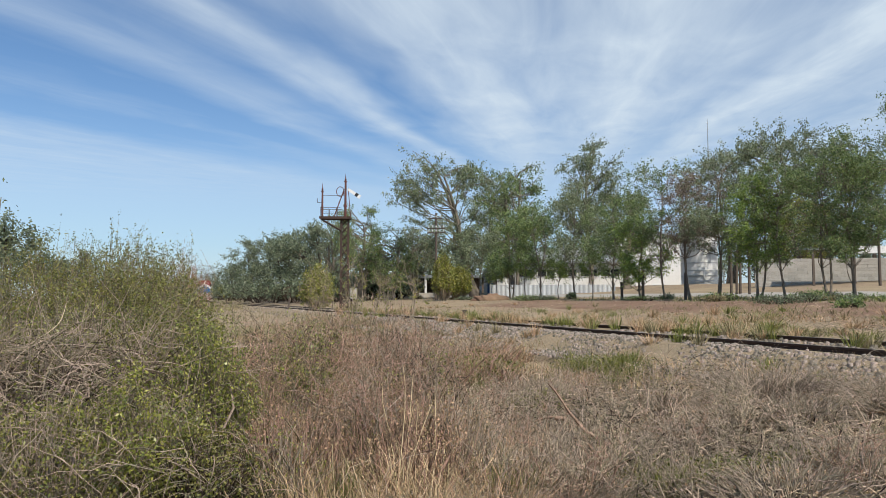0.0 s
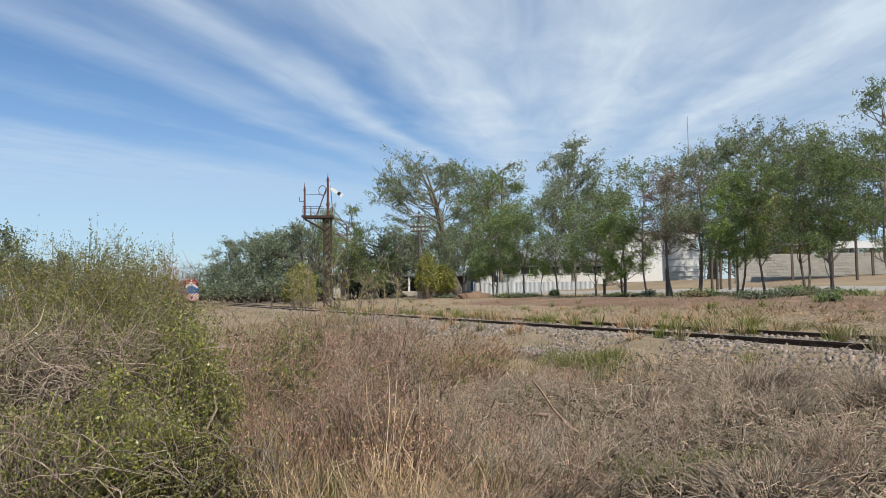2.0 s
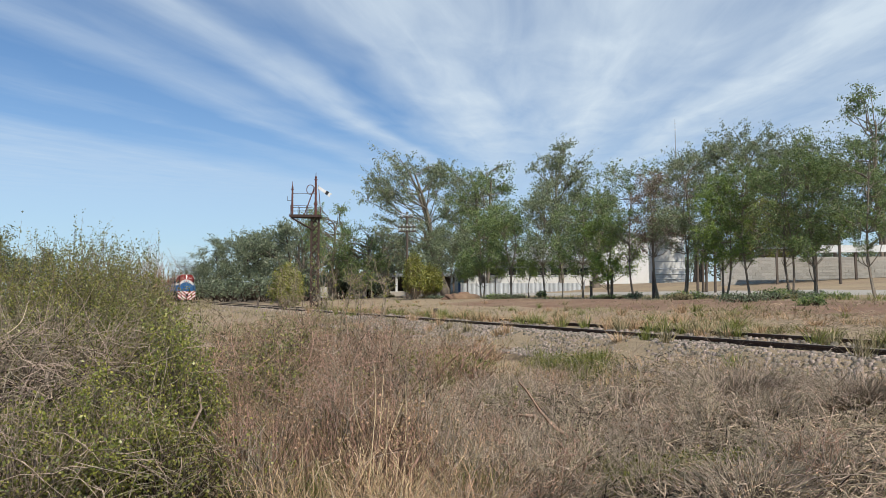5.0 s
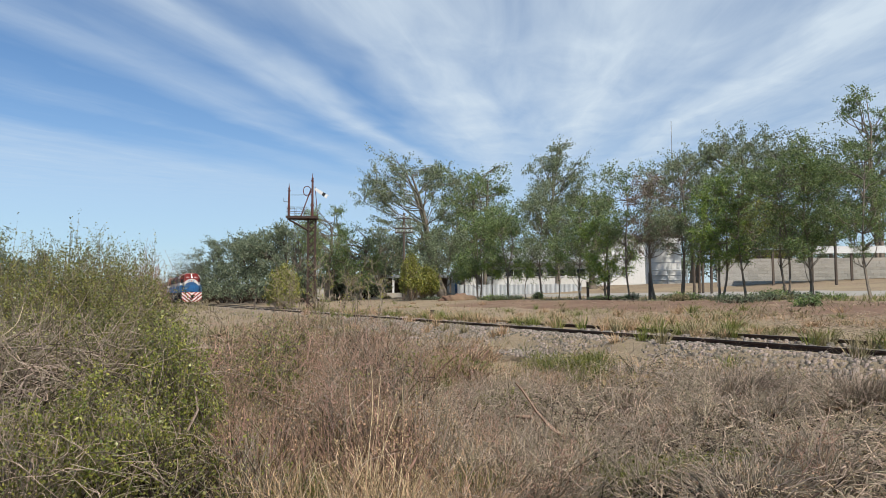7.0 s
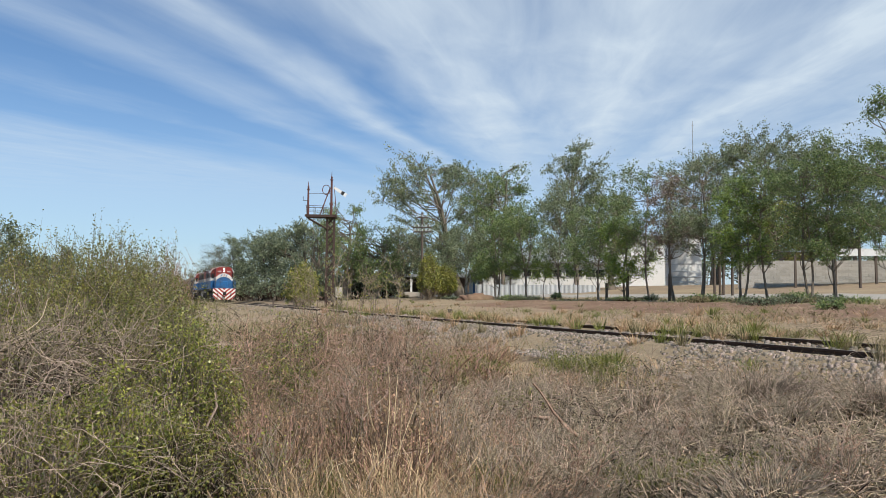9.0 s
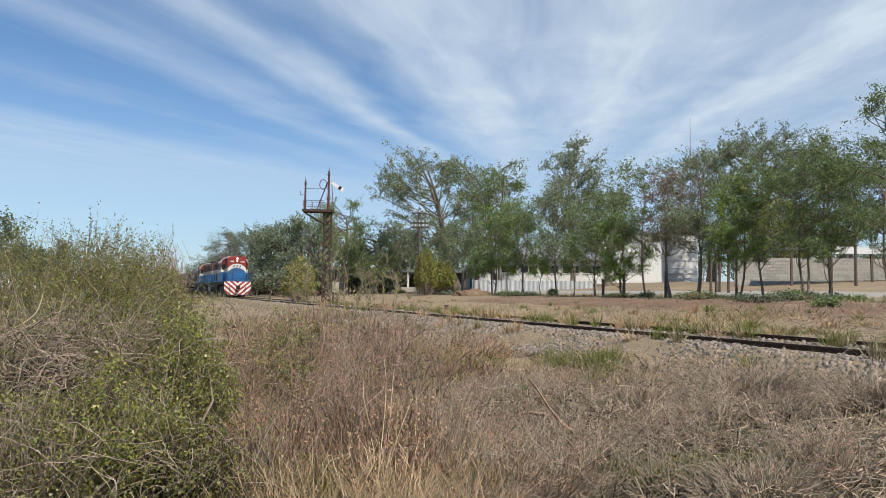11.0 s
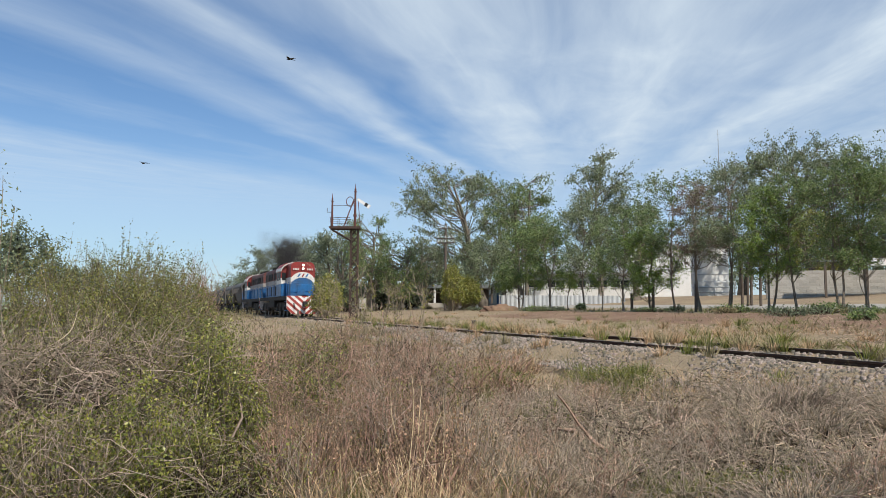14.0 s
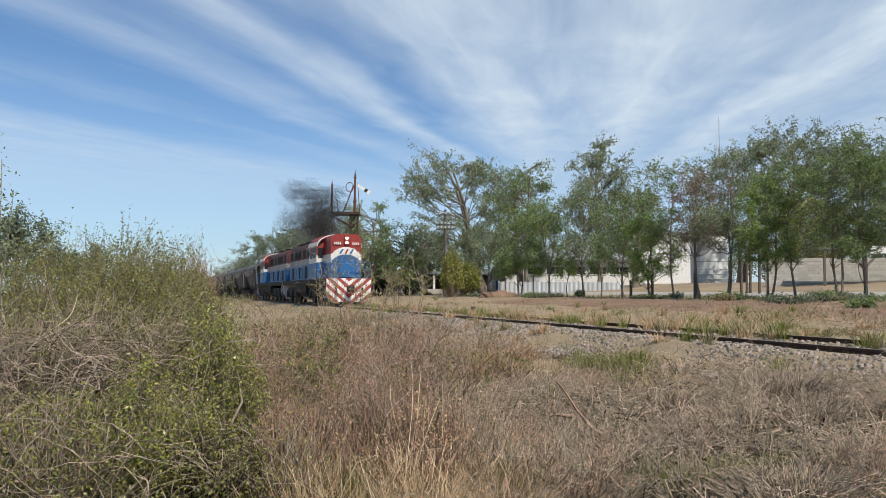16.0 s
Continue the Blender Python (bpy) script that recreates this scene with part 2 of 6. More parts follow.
def prism(bm, outline, axis, lo, hi, mat=0):
    """Extrudes a 2D outline along an axis (0, 1 or 2) from lo to hi."""
    def at(p, w):
        c = list(p)
        c.insert(axis, w)
        return c
    A = [bm.verts.new(at(p, lo)) for p in outline]
    B = [bm.verts.new(at(p, hi)) for p in outline]
    fs = [bm.faces.new(A[::-1]), bm.faces.new(B)]
    for i in range(len(A)):
        j = (i + 1) % len(A)
        fs.append(bm.faces.new((A[i], A[j], B[j], B[i])))
    for f in fs:
        f.material_index = mat
    bmesh.ops.recalc_face_normals(bm, faces=fs)
    return bm


class Growth:
    """Gathers twigs (thin three-sided tubes), blades and leaves as quads, many at a time."""

    def __init__(self):
        self.v, self.f, self.m, self.n = [], [], [], 0

    def add(self, v, f, mat):
        self.v.append(v.reshape(-1, 3))
        self.f.append(f.reshape(-1, 4) + self.n)
        self.m.append(np.full(f.size // 4, mat, dtype=np.int32))
        self.n += v.size // 3

    def twigs(self, path, radius, mat=0):
        """path: (count, k, 3); radius: (count, k)."""
        c, k, _ = path.shape
        if c == 0:
            return
        d = path[:, -1] - path[:, 0]
        d /= np.linalg.norm(d, axis=1, keepdims=True) + 1e-9
        ref = np.where(np.abs(d[:, 2:3]) < 0.9, np.array([[0, 0, 1.0]]), np.array([[1.0, 0, 0]]))
        s = np.cross(d, ref)
        s /= np.linalg.norm(s, axis=1, keepdims=True) + 1e-9
        t = np.cross(d, s)
        ring = []
        for i in range(3):
            a = 2 * math.pi * i / 3
            ring.append(path + radius[:, :, None] * (math.cos(a) * s + math.sin(a) * t)[:, None, :])
        v = np.stack(ring, 2)
        idx = np.arange(c * k * 3).reshape(c, k, 3)
        fs = []
        for i in range(3):
            j = (i + 1) % 3
            fs.append(np.stack([idx[:, :-1, i], idx[:, :-1, j], idx[:, 1:, j], idx[:, 1:, i]], -1))
        self.add(v, np.stack(fs, 2), mat)

    def blades(self, path, width, mat=0):
        """Flat, tapering blades; width: (count, k)."""
        c, k, _ = path.shape
        if c == 0:
            return
        a = rng.uniform(0, 2 * math.pi, c)
        s = np.stack([np.cos(a), np.sin(a), np.zeros(c)], 1)[:, None, :] * width[:, :, None] * 0.5
        v = np.stack([path - s, path + s], 2)
        idx = np.arange(c * k * 2).reshape(c, k, 2)
        self.add(v, np.stack([idx[:, :-1, 0], idx[:, :-1, 1], idx[:, 1:, 1], idx[:, 1:, 0]], -1), mat)

    def leaves(self, at, length, width, mat=0, droop=0.0, flat=0.0):
        """Pointed leaves, folded along the midrib."""
        c = len(at)
        if c == 0:
            return
        d = rng.normal(size=(c, 3))
        d[:, 2] = d[:, 2] * (1 - flat) - droop
        d /= np.linalg.norm(d, axis=1, keepdims=True) + 1e-9
        r = rng.normal(size=(c, 3))
        r[:, 2] *= (1 - flat)
        s = np.cross(d, r)
        s /= np.linalg.norm(s, axis=1, keepdims=True) + 1e-9
        size = rng.uniform(0.6, 1.3, (c, 1))
        ln, wd = d * length * size, s * width * size * 0.5
        v = np.stack([at, at + ln * 0.45 + wd, at + ln, at + ln * 0.45 - wd], 1)
        self.add(v, np.arange(c * 4).reshape(c, 4), mat)

    def build(self, name, mats, parent=None, label="", smooth=False):
        v, f, m = np.concatenate(self.v), np.concatenate(self.f), np.concatenate(self.m)
        me = bpy.data.meshes.new(name)
        me.vertices.add(len(v))
        me.vertices.foreach_set("co", v.astype(np.float32).ravel())
        me.loops.add(f.size)
        me.loops.foreach_set("vertex_index", f.astype(np.int32).ravel())
        me.polygons.add(len(f))
        me.polygons.foreach_set("loop_start", (np.arange(len(f)) * 4).astype(np.int32))
        me.polygons.foreach_set("material_index", m)
        me.update(calc_edges=True)
        for x in (mats if isinstance(mats, (list, tuple)) else [mats]):
            me.materials.append(x)
        ob = new(name, me)
        if parent is not None:
            ob.parent = parent
        return tagged(ob, label)


# ---- ground ----
UX, UY = -0.387, 0.922      # along the track, away from the camera
NX, NY = 0.922, 0.387       # across the track, towards the far side
TRACK_D, RAIL_Z = 9.68, 0.82
PROFILE_D = np.array([-400, -8, 0, 4, 6.0, 7.5, 8.4, 12.5, 14.0, 16.8, 20, 26, 28, 32, 42, 47, 60, 400.0])
PROFILE_Z = np.array([0, 0, 0, 0.12, 0.26, 0.46, 0.55, 0.62, 0.80, 1.05, 1.28, 1.45, 1.57, 1.80, 2.55, 2.75, 2.9, 2.9])


def track_xy(s, d=TRACK_D):
    return NX * d + UX * s, NY * d + UY * s


def lumps(x, y):
    return (np.sin(x * 1.3 + 0.7 * y) * np.cos(y * 1.1 - 0.4 * x) * 0.04 + np.sin(x * 3.7 + 1.0) * np.sin(y * 3.1 + 0.5 * x) * 0.018)


def ground_z(x, y):
    x, y = np.asarray(x, float), np.asarray(y, float)
    d = NX * x + NY * y
    far = np.clip((np.hypot(x, y) - 170) / 200, 0, 1)
    z = np.interp(d, PROFILE_D, PROFILE_Z)
    return (z * (1 - far) + 0.6 * far) + lumps(x, y) * np.clip(1.2 - np.hypot(x, y) / 80, 0, 1)


def build_ground():
    ang = np.radians(np.concatenate([np.arange(-50, 50, 0.5), np.arange(50, 310, 5)]))
    rad = np.concatenate([[0.0], np.geomspace(0.6, 220, 110), np.geomspace(260, 4000, 8)])
    A, R = np.meshgrid(ang, rad)
    x, y = R * np.sin(A), R * np.cos(A)
    z = ground_z(x, y)
    z = np.where(R > 400, 0.6 * np.ones_like(z), z)
    n, k = A.shape
    idx = np.arange(n * k).reshape(n, k)
    right = np.roll(idx, -1, 1)
    g = Growth()
    g.add(np.stack([x, y, z], -1), np.stack([idx[:-1], right[:-1], right[1:], idx[1:]], -1), 0)
    ob = g.build("ground", [M_DIRT])
    ob.data.flip_normals()
    ob.data.polygons.foreach_set("use_smooth", np.ones(len(ob.data.polygons), dtype=bool))
    return tagged(ob, "dry brown earth with sparse grass beside the railway", "ground", kind="structure")


build_ground()


def strip(name, d0, d1, s0, s1, lift, mat, label, category, step=1.5):
    """A surface laid on the ground between two distances from the camera's side, along the track."""
    s = np.arange(s0, s1 + step, step)
    d = np.linspace(d0, d1, 9)
    S, D = np.meshgrid(s, d)
    wob = np.sin(S * 0.31) * 0.18 + np.sin(S * 0.83 + 1) * 0.1
    D2 = D + wob * np.where((D == d0) | (D == d1), 1, 0)
    x, y = track_xy(S, D2)
    g = Growth()
    n, k = S.shape
    idx = np.arange(n * k).reshape(n, k)
    z = ground_z(x, y) + lift
    z[0] -= lift + 0.05
    z[-1] -= lift + 0.05
    g.add(np.stack([x, y, z], -1), np.stack([idx[:-1, :-1], idx[:-1, 1:], idx[1:, 1:], idx[1:, :-1]], -1), 0)
    ob = g.build(name, [mat])
    ob.data.flip_normals()
    return tagged(ob, label, category, kind="structure")


strip("road", 27.2, 31.2, -60, 70, 0.04, M_ROAD, "pale dusty road behind the row of trees", "road")
strip("pavement", 16.0, 21.5, -40, 34, 0.035, M_REDDIRT, "bare reddish earth strip between track and trees", "earth")


def build_track():
    track = thing("railway_track", "rusty broad-gauge railway track on stone ballast", "railway track", kind="structure",
                  at=pose(*track_xy(0), 0, 0, 0, math.degrees(math.atan2(UY, UX))))
    bm = bmesh.new()
    prism(bm, [(2.2, -0.3), (2.2, 0.45), (1.5, RAIL_Z - 0.10), (0.95, RAIL_Z - 0.08), (0.78, RAIL_Z - 0.10), (-0.78, RAIL_Z - 0.09), (-0.95, RAIL_Z - 0.06), (-1.5, RAIL_Z - 0.09), (-3.2, 0.58), (-3.2, -0.3)], 0, -60, 240)
    part("ballast_bed", bm, M_BED, track, "grey stone ballast bed")
    web = [(-0.07, -0.15), (0.07, -0.15), (0.07, -0.135), (0.012, -0.115), (0.012, -0.045), (0.036, -0.03), (0.036, -0.004), (-0.036, -0.004), (-0.036, -0.03), (-0.012, -0.045), (-0.012, -0.115), (-0.07, -0.135)]
    for side in (-0.86, 0.86):
        bm = bmesh.new()
        prism(bm, [(side + a, RAIL_Z + b) for a, b in web], 0, -60, 240)
        rail = part("rail", bm, M_RUST, track, "rust-brown steel rail")
        bm = bmesh.new()
        box(bm, -60, 240, side - 0.03, side + 0.03, RAIL_Z - 0.003, RAIL_Z)
        part("rail_head", bm, M_RAILTOP, rail, "worn dull rail head")
    bm = bmesh.new()
    box(bm, -0.12, 0.12, -1.35, 1.35, RAIL_Z - 0.25, RAIL_Z - 0.085, bevel=0.012)
    first = part("sleeper", bm, M_SLEEPER, track)
    first.location = (-24, 0, 0)
    for i in range(1, 150):
        o = first.copy()
        scene.collection.objects.link(o)
        o.location = (-24 + i * 0.62, 0.03 * math.sin(i * 2.3), -0.008 * (i % 3))
        o.rotation_euler = (0, 0, 0.02 * math.sin(i * 1.7))


build_track()


def build_stones():
    """Loose ballast stones: low, uneven six-cornered lumps."""
    g = Growth()
    for count, s0, s1, d0, d1, size in ((24000, -7, 26, 6.6, 8.75, 0.028), (1400, -7, 26, 8.9, 10.5, 0.035), (1500, 24, 60, 6.9, 11.5, 0.05)):
        s, d = rng.uniform(s0, s1, count), rng.uniform(d0, d1, count)
        x, y = track_xy(s, d)
        hide = 0.5 + 0.5 * np.sin(x * 1.9 + 0.8) * np.cos(y * 1.3 + 0.5 * np.sin(x * 2.3)) + rng.normal(size=count) * 0.12
        keep = (hide > np.interp(d, [6.6, 7.6, 8.6], [0.5, 0.3, 0.18])) & (np.abs(d - TRACK_D + 0.86) > 0.1) & (np.abs(d - TRACK_D - 0.86) > 0.1)
        s, d = s[keep], d[keep]
        x, y = track_xy(s, d)
        local = d - TRACK_D
        bed = np.interp(local, [-2.2, -1.5, -0.95, 0.95, 1.5, 3.2], [0.45, RAIL_Z - 0.10, RAIL_Z - 0.08, RAIL_Z - 0.07, RAIL_Z - 0.09, 0.58])
        z = np.maximum(bed, ground_z(x, y))
        c = len(s)
        r = size * rng.uniform(0.3, 1.0, c) ** 1.5 * 1.9
        a0 = rng.uniform(0, 6.28, c)
        pts = []
        for hgt, rad, turn in ((-0.3, 0.9, 0.0), (0.55, 0.7, 0.5)):
            for i in range(4):
                a = a0 + i * math.pi / 2 + turn
                w = rad * rng.uniform(0.7, 1.25, c) * r
                pts.append(np.stack([x + w * np.cos(a), y + w * np.sin(a), z + hgt * r * rng.uniform(0.7, 1.4, c)], 1))
        v = np.stack(pts, 1)
        quad = np.array([(4, 5, 6, 7), (0, 1, 5, 4), (1, 2, 6, 5), (2, 3, 7, 6), (3, 0, 4, 7)])
        g.add(v, np.arange(c)[:, None, None] * 8 + quad[None], 0)
    ob = g.build("ballast_stones", [M_STONE])
    tagged(ob, "loose pale grey ballast stones along the rails", "stones", kind="stuff")


build_stones()


# ---- plants ----
def curves(base, tip, k, sag=0.0, wander=0.05):
    """Bent paths from base to tip, (count, k, 3)."""
    t = np.linspace(0, 1, k)[None, :, None]
    p = base[:, None] * (1 - t) + tip[:, None] * t
    ln = np.linalg.norm(tip - base, axis=1)[:, None, None]
    n = (len(base), 1, 3)
    p = p + wander * ln * (1.5 * rng.normal(size=n) * np.sin(math.pi * t) + 0.8 * rng.normal(size=n) * np.sin(2 * math.pi * t)) * 0.8
    p[:, :, 2:3] += sag * ln * np.sin(math.pi * t)
    return p


def tapering(count, k, r0, r1):
    return np.linspace(1, 0, k)[None] * (r0 - r1) * rng.uniform(0.6, 1.3, (count, 1)) + r1


def crawl(at, count, spread, length, r, k=9, curl=0.55, lift=0.0, local=False):
    """Curling twigs that wander through a volume, (count, k, 3) and their radii."""
    p = np.array(at) + np.clip(rng.normal(size=(count, 3)), -1.7, 1.7) * np.array(spread)
    d = rng.normal(size=(count, 3)) * np.array([1.0, 0.8, 0.55])
    turn = rng.normal(size=(count, 3)) * curl
    step = length * rng.uniform(0.5, 1.4, (count, 1)) / (k - 1)
    out = []
    for i in range(k):
        out.append(p)
        d = d + turn * 0.5 + rng.normal(size=(count, 3)) * curl * 0.4
        d[:, 2] += lift - 0.06 * i
        d /= np.linalg.norm(d, axis=1, keepdims=True)
        p = p + d * step
    path = np.stack(out, 1)
    path[:, :, 2] = np.maximum(path[:, :, 2], 0.01 if local else ground_z(path[:, :, 0], path[:, :, 1]) + 0.01)
    return path, tapering(count, k, r, r * 0.4)


def shrub(x, y, rx, ry, h, twigs, leaves, leaf_mat, twig_mat, label, leaf=0.028, radius=0.004, upright=0.35, low=0.1, name="shrub", tangle=0.0, group="", shell=0.55, seg=4):
    global rng
    rng = np.random.default_rng(int(abs(x) * 997 + abs(y) * 7919))
    z = float(ground_z(x, y))
    ob = thing(name, label, "bush", group, at=pose(x, y, z))
    # main stems
    g = Growth()
    n = 9
    a = rng.uniform(0, 6.28, n)
    tip = np.stack([np.cos(a) * rx * 0.6, np.sin(a) * ry * 0.6, h * rng.uniform(0.55, 0.85, n)], 1)
    base = np.stack([np.cos(a) * rx * 0.15, np.sin(a) * ry * 0.15, np.full(n, -0.05)], 1)
    g.twigs(curves(base, tip, 5, 0.05, 0.08), tapering(n, 5, radius * 4.0, radius * 1.5))
    # twigs towards the outline
    u = rng.normal(size=(twigs, 3))
    u[:, 2] = np.abs(u[:, 2]) * 1.0 - low
    u /= np.linalg.norm(u, axis=1, keepdims=True)
    wob = 1 + 0.16 * np.sin(u[:, 0] * 7 + x) * np.cos(u[:, 1] * 6 + y) + rng.normal(size=twigs) * 0.10
    ends = u * np.array([rx, ry, h * 0.62]) * wob[:, None] + np.array([0, 0, h * 0.38])
    ends[:, 2] = np.clip(ends[:, 2], 0.04, None)
    start = ends * rng.uniform(0.35, 0.7, (twigs, 1)) * np.array([1, 1, 0.75])
    start[:, 2] = np.maximum(start[:, 2] - upright * 0.3 * h * rng.uniform(0, 1, twigs), 0.0)
    path = curves(start, ends, seg, 0.04, 0.07)
    g.twigs(path, tapering(twigs, seg, radius, radius * 0.35))
    g.build("branchwork", [twig_mat], ob)
    if tangle:
        g = Growth()
        n = int(tangle)
        path2, rad2 = crawl((0, 0, h * 0.5), n, (rx * 0.62, ry * 0.62, h * 0.24), 0.48, radius * 0.8, k=7, curl=0.75, local=True)
        g.twigs(path2, rad2)
        tagged(g.build("dead_growth", [M_TWIG], ob, "dead grey twigs"), kind="stuff")
    if leaves:
        g = Growth()
        pick = rng.integers(0, twigs, leaves)
        t = (1.05 - shell * rng.uniform(0, 1, leaves) ** 1.4) * (seg - 1)
        i = np.minimum(t.astype(int), seg - 2)
        fr = (t - i)[:, None]
        at = path[pick, i] * (1 - fr) + path[pick, i + 1] * fr + rng.normal(size=(leaves, 3)) * leaf * 0.6
        g.leaves(at, leaf, leaf * 0.55)
        g.build("foliage", [leaf_mat], ob)
    return ob


def tuft(x, y, h, w, n, mat, label, width=0.007, group="straw tufts", name="straw_tuft"):
    """A fan of bent blades from one root."""
    local = NX * x + NY * y - TRACK_D
    bed = float(np.interp(local, [-2.2, -1.5, 1.5, 3.2], [0.45, RAIL_Z - 0.10, RAIL_Z - 0.09, 0.58], left=-1.0, right=-1.0))
    ob = thing(name, label, "grass", group, at=pose(x, y, max(bed, float(ground_z(x, y))) - 0.02))
    g = Growth()
    a, q = rng.uniform(0, 6.28, n), rng.uniform(0.0, 1.0, n)
    base = np.stack([np.cos(a) * 0.10 * q, np.sin(a) * 0.10 * q, np.zeros(n)], 1)
    tip = np.stack([np.cos(a) * w * q, np.sin(a) * w * q, h * rng.uniform(0.45, 1.05, n)], 1)
    path = curves(base, tip, 5, 0.10, 0.05)
    g.blades(path, np.array([[1, 1, 0.8, 0.55, 0.15]]) * width * rng.uniform(0.6, 1.4, (n, 1)))
    g.build("grass_fan", [mat], ob)


def tree(x, y, h, trunk_h, rx, leaves, leaf_mat, bark, label, stems=1, leaf=0.16, limbs=9, clumps=26, droop=0.2, lean=0.0, rz=None, trunk_r=0.10, spread=0.25, name="tree", group="", clump_r=0.45, flat=0.0, ry=None):
    """Trunk(s), limbs that fork towards clump centres, and a crown of leaves gathered round the twigs."""
    global rng
    rng = np.random.default_rng(int(abs(x) * 997 + abs(y) * 7919))
    z = float(ground_z(x, y))
    ob = thing(name, label, "tree", group, at=pose(x, y, z - 0.05))
    ry = ry or rx
    rz = rz or (h - trunk_h) / 2
    cz = h - rz
    g = Growth()
    tops = []
    for i in range(stems):
        a = rng.uniform(0, 6.28)
        off = spread * (i > 0 or stems > 1)
        b = np.array([[math.cos(a) * off * 0.5, math.sin(a) * off * 0.5, 0]])
        t = np.array([[math.cos(a) * off * 2.2 + lean, math.sin(a) * off * 2.2, cz + rz * 0.3]])
        p = curves(b, t, 9, 0, 0.025)
        r = np.linspace(trunk_r, min(trunk_r * 0.3, 0.07), 9)[None] ** 1.0
        r[0, 0] *= 1.35
        g.twigs(p, r * 1.1)
        tops.append(p[0])
    # clump centres in an uneven crown
    u = rng.normal(size=(clumps, 3))
    u /= np.linalg.norm(u, axis=1, keepdims=True)
    u = np.sign(u) * np.abs(u) ** 0.8
    u[:, 2] *= 0.86
    rad = rng.uniform(0.25, 1.0, (clumps, 1)) ** 0.5
    wob = 1 + 0.10 * np.sin(u[:, :1] * 5 + x) + np.clip(rng.normal(size=(clumps, 1)), -1.5, 1.5) * 0.06
    cc = u * rad * wob * np.array([rx, ry, rz]) * (1 - clump_r * 0.35) + np.array([lean, 0, cz])
    # limbs
    src = []
    for c in cc:
        p = tops[rng.integers(0, len(tops))]
        zi = np.clip(c[2] - rng.uniform(0.15, 0.5) * rz, trunk_h * 1.05, cz + rz * 0.25)
        k = int(np.argmin(np.abs(p[:, 2] - zi)))
        src.append(p[k])
    src = np.array(src)
    lp = curves(src, cc, 5, -0.04, 0.05)
    g.twigs(lp, tapering(clumps, 5, min(trunk_r * 0.36, 0.06), min(trunk_r * 0.10, 0.02)))
    tw = clumps * limbs
    pick = rng.integers(0, clumps, tw)
    size = rx * clump_r
    ends = cc[pick] + np.clip(rng.normal(size=(tw, 3)), -1.35, 1.35) * np.array([size, size, size * 0.75]) * 0.62
    ends[:, 2] -= droop * size * rng.uniform(0, 1, tw)
    tp = curves(lp[pick, 3], ends, 3, 0.05, 0.07)
    g.twigs(tp, tapering(tw, 3, min(trunk_r * 0.10, 0.016), min(trunk_r * 0.03, 0.006)))
    trunk = g.build("trunk", [bark], ob)
    g = Growth()
    pick = rng.integers(0, tw, leaves)
    t = rng.uniform(0.3, 1.1, leaves) * 2
    i = np.minimum(t.astype(int), 1)
    fr = (t - i)[:, None]
    at = tp[pick, i] * (1 - fr) + tp[pick, i + 1] * fr + rng.normal(size=(leaves, 3)) * leaf * 0.8
    g.leaves(at, leaf, leaf * 0.5, droop=droop * 2.0, flat=flat)
    g.build("crown", [leaf_mat], ob)
    return ob


